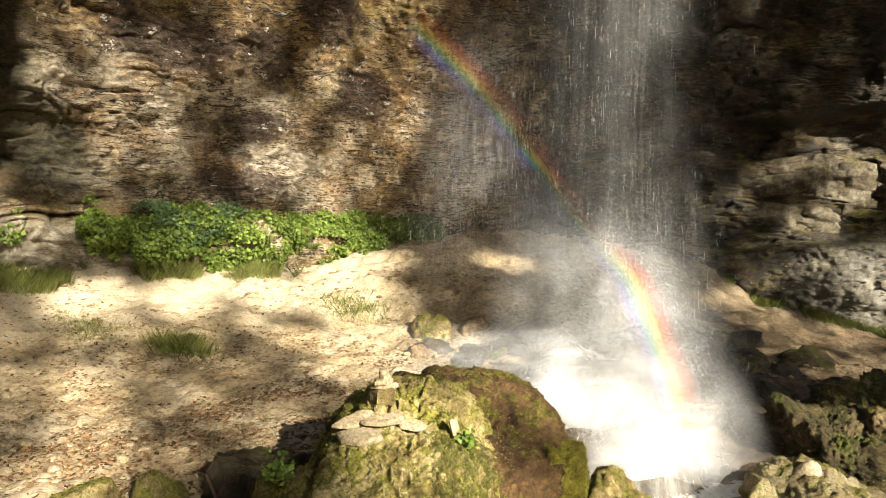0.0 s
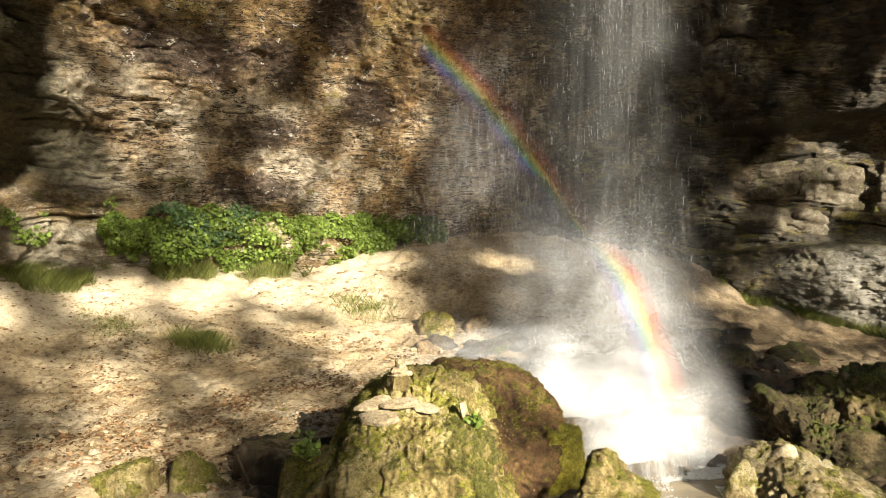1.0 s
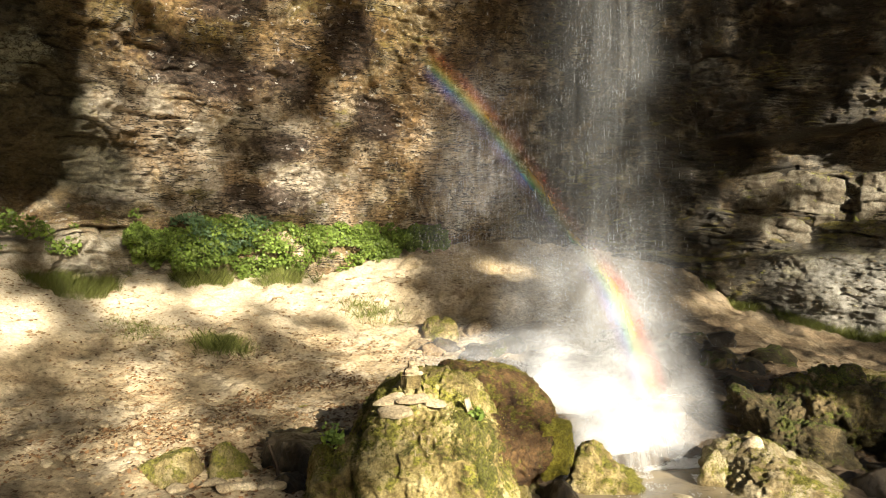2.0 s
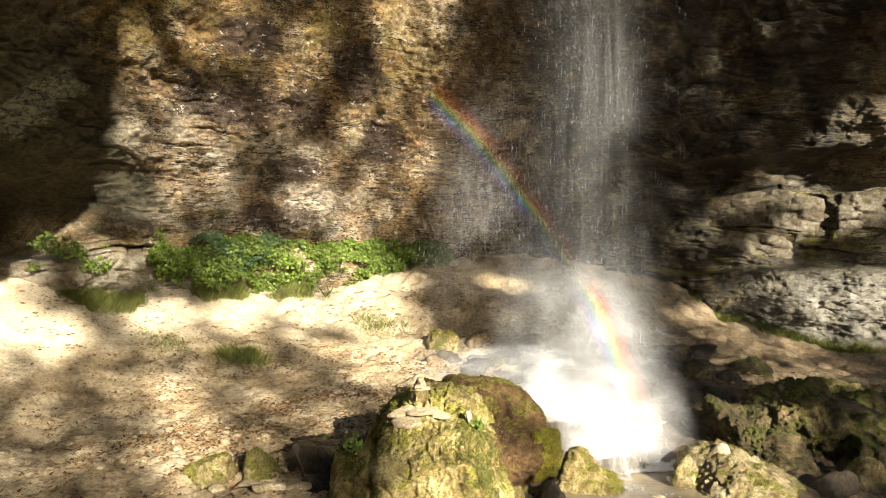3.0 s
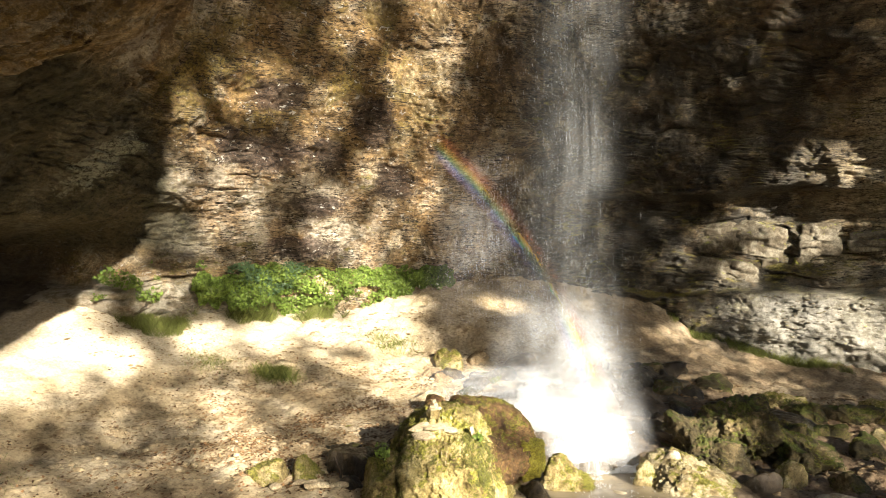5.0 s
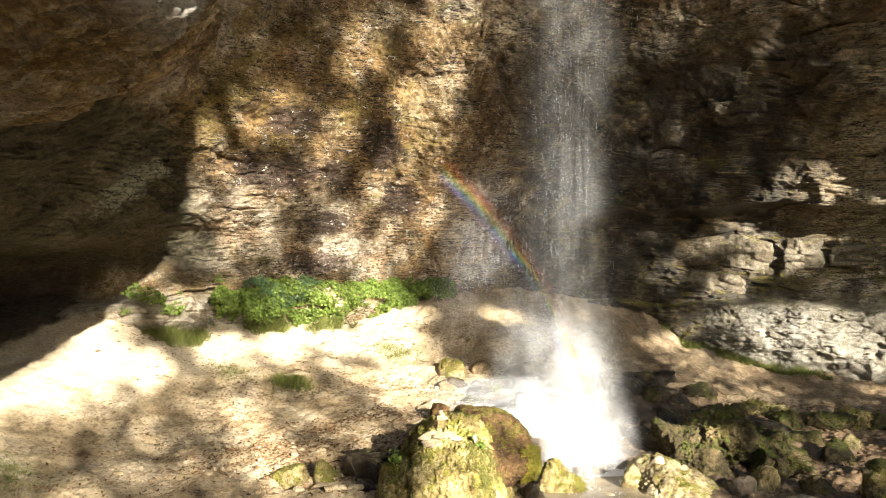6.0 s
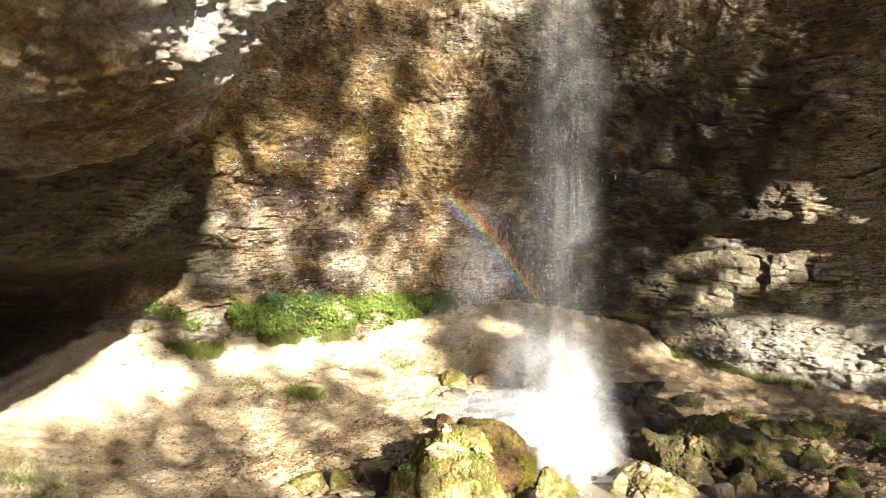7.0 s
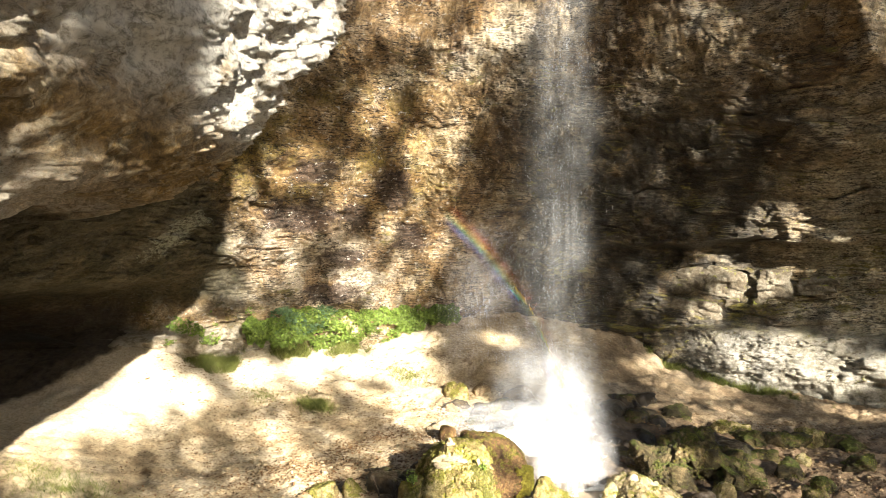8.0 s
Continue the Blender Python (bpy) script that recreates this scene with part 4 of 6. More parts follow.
for seed, centre, cuts, material, words in (
        (61, (3.4, 5.85, -1.0), [((3.1, 6.0, -0.48), (-0.25, -0.3, 1)), ((3.5, 5.9, -0.57), (0.5, -0.3, 1)), ((2.74, 5.9, -0.8), (-1, -0.2, 0.25)), ((3.3, 5.3, -0.9), (0, -1, 0.5)), ((4.3, 5.8, -1), (1, 0, 0.5)), ((3.4, 6.45, -1), (0, 1, 0.3))],
         TUFA_PALE, "pale yellow mossy rock with a white stone on it"),
        (63, (4.05, 7.0, -0.75), [((3.95, 7, -0.26), (0.15, -0.3, 1)), ((3.6, 7, -0.5), (-1, -0.25, 0.1)), ((4, 6.55, -0.7), (-0.2, -1, 0.3)), ((4.6, 7, -0.6), (1, 0, 0.3)), ((4, 7.6, -0.6), (0, 1, 0.2))],
         MOSSY, "craggy green mossy boulder with pale edges"),
        (67, (4.9, 7.35, -0.65), [((4.8, 7.4, -0.1), (-0.15, -0.3, 1)), ((4.8, 6.8, -0.5), (-0.1, -1, 0.1)), ((4.22, 7.2, -0.4), (-1, -0.2, 0.5)), ((5.5, 7.3, -0.5), (1, -0.3, 0.3)), ((4.9, 8, -0.6), (0, 1, 0.2)), ((4.9, 6.95, -0.8), (0, -1, -0.9))],
         MOSSY, "tall green mossy boulder with a hollow face"),
        (71, (5.75, 7.0, -0.95), [((5.6, 7.1, -0.45), (0.4, -0.25, 1)), ((5.7, 6.45, -0.9), (-0.1, -1, 0.1)), ((6.4, 6.9, -0.9), (1, -0.2, 0.5)), ((5.2, 7, -0.8), (-1, 0, 0.1)), ((5.7, 7.6, -0.9), (0, 1, 0.2)), ((5.7, 6.7, -1.1), (0.1, -1, -0.9))],
         MOSSY, "dark overhanging mossy boulder")):
    MOSSY_ROCKS.append(thing("rock", cut_rock_mesh("rock", seed, centre, cuts, 6, 0.045 if material is TUFA_PALE else 0.07, 11.0, 0.035 if material is TUFA_PALE else 0.07, 0.03), material, words, "rock", at=Matrix.Translation(Vector(centre))))

g = rnd(12)
for i in range(34):
    x, y = g.uniform(-0.5, 4.6), g.uniform(7.3, 10.9)
    if math.hypot(x - 2.0, y - 6.9) < 0.8 or (y < 8.7 and 0.6 < x < 3.5):
        continue
    sz = g.uniform(0.14, 0.34)
    rock("stream_rock", x, y, float(ground_at(x, y)) + sz * 0.75, (sz * 1.2, sz, sz * 0.8), 200 + i, (WET, WET, MOSSY)[i % 3], ("dark wet rock in the splashing stream", "dark wet rock in the splashing stream", "dark mossy rock beside the stream")[i % 3], group="stream rocks", detail=4, turn=g.uniform(0, 360), facets=13, rough=0.24, sharp=8.0, pits=0.08)
g = rnd(14)
for i in range(16):
    x, y = g.uniform(3.3, 5.6), g.uniform(7.6, 11.6)
    sz = g.uniform(0.15, 0.36)
    rock("stream_rock", x, y, float(ground_at(x, y)) + sz * 0.75, (sz * 1.2, sz, sz * 0.8), 260 + i, (WET, WET, MOSSY)[i % 3], ("dark wet rock in the splashing stream", "dark wet rock in the splashing stream", "dark mossy rock beside the stream")[i % 3], group="stream rocks", detail=4, turn=g.uniform(0, 360), facets=13, rough=0.24, sharp=8.0, pits=0.08)

# pale stones in the shallows and on the slope
for i, (x, y, sz) in enumerate([(2.28, 5.55, 0.16), (2.5, 5.5, 0.1), (2.38, 5.35, 0.14), (2.62, 5.25, 0.09), (2.15, 5.3, 0.08), (2.0, 5.15, 0.1), (5.1, 5.3, 0.14), (5.3, 5.2, 0.16), (5.0, 5.05, 0.12), (5.5, 5.0, 0.1),
                             (-2.3, 5.0, 0.09), (-1.95, 4.95, 0.09), (-2.6, 4.9, 0.07), (-1.75, 5.05, 0.08), (-2.1, 4.8, 0.1)]):
    rock("pale_stone", x, y, float(ground_at(x, y)) + sz, (sz * 1.25, sz, sz * 0.5), 300 + i, RUBBLE if x < 0 else PALE, "pale cream limestone stone lying in a loose group", "stone", "pale stones", detail=3, turn=70 * i)
rock("pale_stone", 3.2, 5.98, -0.38, (0.13, 0.11, 0.1), 330, PALE, "white stone resting on a mossy rock", "stone", detail=3)


# ---- flat slabs and the cairn on the boulder ----
def slab_mesh(name, seed, size):
    """A split flat stone: an uneven many-sided outline, chipped rims, slightly wavy faces."""
    g = rnd(seed)
    k = 9
    a = np.linspace(0, 2 * np.pi, k, endpoint=False) + g.uniform(-0.22, 0.22, k)
    r = g.uniform(0.78, 1.12, k)
    bm = bmesh.new()
    rings = []
    for h, inset in ((-1.0, 0.86), (-0.55, 1.0), (0.45, 0.97), (1.0, 0.84)):
        rings.append([bm.verts.new((math.cos(t) * q * inset * size[0] * g.uniform(0.96, 1.04), math.sin(t) * q * inset * size[1] * g.uniform(0.96, 1.04), h * size[2] * g.uniform(0.8, 1.15))) for t, q in zip(a, r)])
    for lo, hi in zip(rings, rings[1:]):
        for i in range(k):
            bm.faces.new((lo[i], lo[(i + 1) % k], hi[(i + 1) % k], hi[i]))
    bm.faces.new(rings[0][::-1])
    bm.faces.new(rings[-1])
    bmesh.ops.triangulate(bm, faces=bm.faces[:])
    me = bpy.data.meshes.new(name)
    bm.to_mesh(me)
    bm.free()
    return me


def slab(name, x, y, z, size, seed, label, turn=0, tilt_x=0, tilt_y=0, material=SPLIT, group=""):
    me = slab_mesh(name, seed, size)
    return thing(name, me, material, label, "stone", group, at=pose(x, y, z, tilt_x, tilt_y, turn))


GROUP = "flat stones on the boulder"
WORDS = "pale flat limestone slab laid on the mossy boulder"
for k, (x, y, size, turn, tip) in enumerate([(-0.62, 4.83, (0.17, 0.075, 0.022), 30, -9), (-0.57, 4.67, (0.17, 0.09, 0.024), -8, 2), (-0.41, 4.76, (0.17, 0.065, 0.022), 14, -5), (-0.22, 4.78, (0.13, 0.055, 0.018), -6, 6)]):
    slab("flat_stone", x, y, boulder_top(x, y, 0.09) + 0.02 + 0.03 * (k == 2), size, 401 + k, WORDS, turn, 24, tip, group=GROUP)
slab("standing_chip", 0.08, 4.72, boulder_top(0.08, 4.72) + 0.05, (0.04, 0.025, 0.09), 405, "thin upright orange-brown stone chip", 10, 0, -14, RUBBLE)


# ---- water ----
def streaks(name, heads, ways, lengths, widths, material, seed):
    """Fine threads of falling water, each a narrow blade."""
    g = rnd(seed)
    n = len(heads)
    ways = ways / np.linalg.norm(ways, axis=1)[:, None]
    side = np.cross(ways, g.normal(size=(n, 3)))
    side[:, 1] *= 0.35
    side /= np.linalg.norm(side, axis=1)[:, None]
    a = heads - side * widths[:, None] / 2
    b = heads + side * widths[:, None] / 2
    c = heads + ways * lengths[:, None]
    m = heads + ways * lengths[:, None] * 0.5
    verts = np.stack([heads, m - side * widths[:, None] / 2, c, m + side * widths[:, None] / 2], axis=1).reshape(-1, 3)
    faces = np.arange(n * 4).reshape(n, 4)
    return np_mesh(name, verts, faces)


FALL = (2.05, 7.5)


def build_waterfall():
    g = rnd(77)
    fall = thing("waterfall", None, None, "thin white veil waterfall dropping onto rocks", "waterfall", at=pose(FALL[0], FALL[1], 0))

    def veil(name, n, cx, cy, sx, sy, z0, z1, l0, l1, w0, w1, seed, label, drift=0.02):
        g = rnd(seed)
        # threads gather in a few denser strands
        strand = g.normal(0, 1, (26, 2)) * (sx, sy)
        pick = strand[g.integers(0, 26, n)] * 0.75 + g.normal(0, 1, (n, 2)) * (sx * 0.5, sy * 0.5)
        z = g.uniform(z0, z1, n)
        heads = np.stack([cx + pick[:, 0], cy + pick[:, 1], z], axis=1)
        ways = np.stack([g.normal(0, drift, n), g.normal(0, drift, n), -np.ones(n)], axis=1)
        me = streaks(name, heads, ways, g.uniform(l0, l1, n), g.uniform(w0, w1, n), DROPS, seed)
        part(name, me, DROPS, fall, label)

    def curtain(name, cx, cy, half, bow, z0, z1, flare, material, seed, label):
        """A wavy sheet of falling water, bowed towards the front."""
        us, vs = np.linspace(0, 1, 40), np.linspace(0, 1, 60)
        U, V = np.meshgrid(us, vs)
        wide = half * (1 + flare * (1 - V) ** 2 + 0.7 * (1 - V) ** 9)
        x = cx + (U * 2 - 1) * wide + 0.04 * fbm(seed, 3, U * 3, V * 5)
        y = cy - bow * np.cos((U - 0.5) * np.pi) + 0.12 * fbm(seed + 1, 3, U * 4, V * 6)
        z = z0 + (z1 - z0) * V
        me = np_mesh(name, np.stack([x, y, z], axis=2).reshape(-1, 3), grid_faces(60, 40), smooth=True, uv=np.stack([U, V], axis=2).reshape(-1, 2))
        part(name, me, material, fall, label)

    curtain("front_curtain", 0.05, -0.15, 0.68, 0.25, -0.5, 12.8, 0.35, VEIL, 521, "sheet of fine falling drops")
    curtain("rear_curtain", 0.05, 0.4, 1.2, 0.3, -0.4, 12.8, 0.2, VEIL_THIN, 525, "thin drifting sheet of drops")
    curtain("wall_drip_curtain", -1.3, 3.4, 1.3, 0.3, 0.9, 5.6, 0.35, VEIL_HAZE, 527, "thin sheet of drips in front of the wall")

    def wisp(name, cx, cy, cz, wide, tall, turn, material, seed, label, lean=0.0):
        """A soft curled sheet of mist."""
        us = np.linspace(0, 1, 24)
        U, V = np.meshgrid(us, us)
        a = math.radians(turn)
        along = (U * 2 - 1) * wide
        deep = 0.35 * wide * fbm(seed, 3, U * 2, V * 2) - 0.3 * wide * (U * 2 - 1) ** 2 + lean * (V - 0.5)
        x, y = cx + along * math.cos(a) - deep * math.sin(a), cy + along * math.sin(a) + deep * math.cos(a)
        z = cz + (V * 2 - 1) * tall
        me = np_mesh(name, np.stack([x, y, z], axis=2).reshape(-1, 3), grid_faces(24, 24), smooth=True, uv=np.stack([U, V], axis=2).reshape(-1, 2))
        part(name, me, material, fall, label)

    wisp("mist_wisp", -0.1, 0.6, 0.7, 1.5, 1.9, -10, MIST, 543, "soft drifting mist")
    wisp("stream_mist", -1.0, 1.2, 0.12, 1.95, 0.58, -2, MIST, 583, "low mist over the stream stones")
    for k, (cx, cy, cz, wide, tall, turn) in enumerate(((0.02, -1.0, -0.45, 1.0, 0.75, 3), (-0.2, -0.1, -0.12, 1.35, 0.92, -4))):
        wisp("spray_cloud", cx, cy, cz, wide, tall, turn, CLOUD, 561 + 3 * k, "dense white spray cloud at the foot")
    for k, wide in enumerate((0.8,)):
        # sheets of water sliding off the struck rock
        us, vs = np.linspace(0, 1, 60), np.linspace(0, 1, 30)
        U, V = np.meshgrid(us, vs)
        a = np.pi * (1.12 + 0.76 * U * 1.0) + 0.1 * k
        r = 0.1 + (wide + 0.12 * soft_noise(590 + k, U * 7, U * 0)) * (1 - V)
        z = -0.16 - (0.74 - 0.1 * k) * (r / (wide + 0.1)) ** 2.1 + 0.05 * fbm(592 + k, 3, U * 8, V * 3)
        x, y = 0.02 + r * np.cos(a) * 1.15, -0.42 + r * np.sin(a) * 0.9
        me = np_mesh("bell_sheet", np.stack([x, y, z], axis=2).reshape(-1, 3), grid_faces(30, 60), smooth=True, uv=np.stack([U, V], axis=2).reshape(-1, 2))
        part("bell_sheet", me, BELL, fall, "white water sliding off the rock")

    veil("main_veil", 3000, 0, 0, 0.4, 0.3, -0.3, 12.6, 0.1, 0.4, 0.0003, 0.0007, 501, "dense falling threads")
    veil("drip_veil", 3600, -0.1, 0.4, 0.9, 0.8, 0.0, 12.0, 0.04, 0.16, 0.0006, 0.0014, 502, "scattered falling drops")
    veil("back_veil", 5200, -1.3, 3.6, 0.75, 0.6, 1.2, 4.8, 0.1, 0.35, 0.0004, 0.0009, 503, "fine drips in front of the wall")
    # a bell of white threads running off the struck rock
    n = 5000
    a, u = g.uniform(0, 2 * np.pi, n), g.uniform(0, 1, n) ** 0.6
    ok = soft_noise(509, np.cos(a) * 3 + 9, np.sin(a) * 3 + 9, u * 1.6) + 0.4 * soft_noise(510, np.cos(a) * 11 + 20, np.sin(a) * 11 + 20, u * 2) > g.uniform(-0.5, 0.7, n)
    a, u = a[ok], u[ok]
    n = len(a)
    r = 0.1 + 0.5 * u + np.abs(g.normal(0, 0.14, n))
    drop = -0.12 - 0.72 * np.clip(r / 0.85, 0, 1.2) ** 2.2 + np.abs(g.normal(0, 0.1, n))
    heads = np.stack([0.02 + r * np.cos(a) * 1.05, -0.5 + r * np.sin(a) * 0.85, drop], axis=1)
    ways = np.stack([np.cos(a) * 0.5, np.sin(a) * 0.5, -0.25 - 1.2 * u], axis=1)
    part("bell", streaks("bell", heads, ways, g.uniform(0.03, 0.09, n), g.uniform(0.0008, 0.0017, n), FOAM, 506), FOAM, fall, "bell of white water")
    # drops thrown up where the fall strikes: a dense heart and a wide fine mist
    for name, n, cx, wide, tall, l0, l1, w0, w1, seed, label in (
            ("spray", 7000, -0.2, 0.36, 0.4, 0.01, 0.03, 0.0012, 0.0026, 504, "white bursting spray"),
            ("mist", 30000, -0.4, 0.62, 0.5, 0.005, 0.012, 0.0009, 0.0018, 507, "fine drifting mist"),
            ("mist_column", 40000, -0.02, 0.32, 1.0, 0.008, 0.03, 0.0009, 0.0018, 508, "bright mist round the foot of the fall")):
        heads = np.stack([cx + g.normal(0, wide, n) * 1.25, -0.1 + g.normal(0, wide, n) * 0.7, -0.45 + np.abs(g.normal(0, tall, n))], axis=1)
        ways = np.stack([g.normal(0, 0.6, n), g.normal(0, 0.6, n), g.normal(-0.3, 0.7, n)], axis=1)
        part(name, streaks(name, heads, ways, g.uniform(l0, l1, n), g.uniform(w0, w1, n), FOAM, seed), FOAM, fall, label)
    # froth floating off on the pool
    n = 40000
    a, r = g.uniform(0, 2 * np.pi, n), np.abs(g.normal(0, 0.62, n)) + 0.25
    x, y = 0.05 + r * np.cos(a) * 1.15, -0.6 + r * np.sin(a)
    ok = fbm(512, 3, x * 3, y * 4) > r - 1.0
    heads = np.stack([x[ok], y[ok], -0.855 + np.abs(g.normal(0, 0.012, n))[ok]], axis=1)
    n = len(heads)
    ways = np.stack([np.cos(a[ok]), np.sin(a[ok]), g.normal(0, 0.05, n)], axis=1)
    part("froth", streaks("froth", heads, ways, g.uniform(0.02, 0.06, n), g.uniform(0.004, 0.012, n), FOAM, 511), FOAM, fall, "white froth on the pool")
    # low drifting splash over the stream stones
    n = 60000
    x, y = g.normal(0.7, 0.95, n), g.normal(8.7, 0.5, n)
    z = ground_at(x, y) + np.abs(g.normal(0, 0.12, n))
    heads = np.stack([x - FALL[0], y - FALL[1], z], axis=1)
    ways = np.stack([g.normal(0, 1, n), g.normal(0, 0.6, n), g.normal(0, 0.7, n)], axis=1)
    part("splash", streaks("splash", heads, ways, g.uniform(0.004, 0.01, n), g.uniform(0.0008, 0.0016, n), FOAM, 505), FOAM, fall, "low white splash over stones")
    return fall


build_waterfall()


def white_water(name, x0, x1, y0, y1, lift, seed, label, limit):
    """Churned white water lying over the stones, with ragged holes."""
    xs, ys = np.arange(x0, x1, 0.03), np.arange(y0, y1, 0.03)
    X, Y = np.meshgrid(xs, ys)
    Z = lift(X, Y) + 0.05 * fbm(seed, 4, X * 4, Y * 4)
    f = grid_faces(*X.shape)
    mid_x, mid_y = X.ravel()[f].mean(axis=1), Y.ravel()[f].mean(axis=1)
    edge = np.hypot((mid_x - (x0 + x1) / 2) / (x1 - x0) * 2, (mid_y - (y0 + y1) / 2) / (y1 - y0) * 2)
    keep = fbm(seed + 5, 4, mid_x * 2.2, mid_y * 3.0) + limit > edge * 1.3
    me = np_mesh(name, np.stack([X, Y, Z], axis=2).reshape(-1, 3), f[keep], smooth=True)
    return thing(name, me, FOAM, label, "water", kind="structure")


white_water("stream_water", -0.9, 3.4, 7.5, 9.5, lambda x, y: ground_at(x, y) + 0.08, 545, "white stream water running between stones", 0.55)


def build_pool():
    xs, ys = np.linspace(0.7, 3.7, 90), np.linspace(3.2, 7.6, 90)
    X, Y = np.meshgrid(xs, ys)
    Z = -0.86 + 0.012 * fbm(3, 3, X * 3, Y * 4)
    me = np_mesh("pool", np.stack([X, Y, Z], axis=2).reshape(-1, 3), grid_faces(90, 90), smooth=True)
    return thing("pool_water", me, POOL, "shallow brown pool under the waterfall", "water", kind="structure")


build_pool()


# ---- plants ----
def leaves(name, where, facing, sizes, seed, shape=0.75, droop=0.35):
    """Folded leaf blades: each a pair of faces hinged at the midrib."""
    g = rnd(seed)
    n = len(where)
    f = facing / np.linalg.norm(facing, axis=1)[:, None]
    t = np.cross(f, g.normal(size=(n, 3)))
    t /= np.linalg.norm(t, axis=1)[:, None]
    s = np.cross(f, t)
    L, W = sizes[:, None], sizes[:, None] * shape * 0.5
    base, tip = where - t * L / 2, where + t * L / 2 - f * L * droop * 0.4
    verts = np.stack([base, where + s * W - f * W * droop, tip, where - s * W - f * W * droop], axis=1).reshape(-1, 3)
    i = np.arange(n)[:, None] * 4
    faces = np.concatenate([i + [0, 1, 2], i + [0, 2, 3]])
    return np_mesh(name, verts, faces)


def blades(name, x, y, z, heights, seed, lean=0.65, width=0.0042):
    g = rnd(seed)
    n = len(x)
    a = g.uniform(0, 2 * np.pi, n)
    foot = np.stack([x, y, z], axis=1)
    side = np.stack([np.cos(a), np.sin(a), np.zeros(n)], axis=1) * width / 2
    b = g.uniform(0, 2 * np.pi, n)
    tip = foot + np.stack([np.cos(b) * lean * heights, np.sin(b) * lean * heights, heights], axis=1)
    mid = foot * 0.5 + tip * 0.5 + np.stack([np.zeros(n), np.zeros(n), heights * 0.12], axis=1)
    verts = np.stack([foot - side, foot + side, mid + side * 0.8, tip, mid - side * 0.8], axis=1).reshape(-1, 3)
    return np_mesh(name, verts, np.arange(n * 5).reshape(n, 5))


def wall_leaves(name, n, b0, b1, low, high, seed, size, material, label, thick=0.35, gaps=0.0):
    g = rnd(seed)
    b, k = g.uniform(b0, b1, n * 3), g.uniform(0, 1.1, n * 3)
    lo, hi = low(b), high(b)
    z = lo + (hi - lo) * k
    ends = np.minimum(np.minimum(b - b0, b1 - b) / 3.5, np.minimum(k, 1.15 - k) / 0.22)
    keep = fbm(seed, 4, b * 0.3, z * 2.4) + np.minimum(ends - 1, 0) * 1.1 > gaps
    b, z, k = b[keep][:n], z[keep][:n], k[keep][:n]
    n = len(b)
    bulge = thick * (0.45 + 0.55 * np.sin(np.pi * np.clip(k, 0.05, 1))) * (0.75 + 0.6 * fbm(seed + 3, 4, b * 0.5, z * 3.5)) * g.uniform(0.5, 1.35, n)
    r = reach(b, np.clip(z, 0, 12)) - 0.05 - g.uniform(0, 1, n) ** 0.7 * np.maximum(bulge, 0.05)
    x, y = polar(b, r)
    z = np.maximum(z, ground_at(x, y) + 0.03)
    a = np.radians(b)
    facing = np.stack([-np.sin(a), -np.cos(a), np.full(n, 0.7)], axis=1) + g.normal(0, 1.0, (n, 3))
    me = leaves(name, np.stack([x, y, z], axis=1), facing, size * (0.5 + 1.1 * g.uniform(0, 1, n) ** 1.6), seed)
    return thing(name, me, material, label, "plant", kind="stuff")


top_line = lambda b: 2.22 - 0.2 * ramp(b, -32, -42) + 0.06 * np.sin(b * 0.7) + 0.05 * np.sin(b * 1.9)
low_line = lambda b: 0.95 + 0.6 * ramp(b, -36, -42) + 0.6 * ramp(b, -21, -10) + 0.16 * np.sin(b * 1.1) + 0.1 * np.sin(b * 2.7)
wall_leaves("bramble_hedge", 26000, -44, -4, low_line, top_line, 601, 0.062, LEAF, "bright green bramble leaves hanging over the bank", 0.42, -0.75)
wall_leaves("blue_green_creeper", 3000, -40, -25, lambda b: 1.55 + 0 * b, lambda b: 2.3 + 0.05 * np.sin(b), 602, 0.055, LEAF_BLUE, "blue-green leafy creeper along the ledge", 0.42, -0.25)
wall_leaves("ledge_creeper", 1500, -58, -38, lambda b: 1.5 + 0 * b, lambda b: 2.3 + 0.1 * np.sin(b), 603, 0.065, LEAF, "thin green creeper on the rock ledge", 0.2, 0.12)


def grass_strip(name, n, b0, b1, out0, out1, tall, seed, label):
    g = rnd(seed)
    b = g.uniform(b0, b1, n)
    r = reach(b, 1.0) - g.uniform(out0, out1, n)
    x, y = polar(b, r)
    ends = np.minimum(b - b0, b1 - b) / 4.0
    keep = fbm(seed, 4, x * 1.2, y * 1.2) + np.minimum(ends - 1, 0) > -0.35
    x, y = x[keep], y[keep]
    me = blades(name, x, y, ground_at(x, y) - 0.02, g.uniform(0.4, 1.0, len(x)) * tall, seed)
    return thing(name, me, GRASS, label, "grass", kind="stuff")


grass_strip("bank_grass", 18000, -53, -22, 0.05, 0.7, 0.3, 611, "dry green grass along the foot of the wall")
grass_strip("path_edge_grass", 14000, 22, 50, 0.2, 0.8, 0.24, 612, "short green grass at the foot of the wall")


def grass_tuft(x, y, spread, tall, n, seed, label):
    g = rnd(seed)
    px, py = x + g.normal(0, spread, n), y + g.normal(0, spread * 0.7, n)
    me = blades("grass_tuft", px, py, ground_at(px, py) - 0.02, g.uniform(0.5, 1, n) * tall, seed)
    return thing("grass_tuft", me, GRASS, label, "grass", kind="stuff")


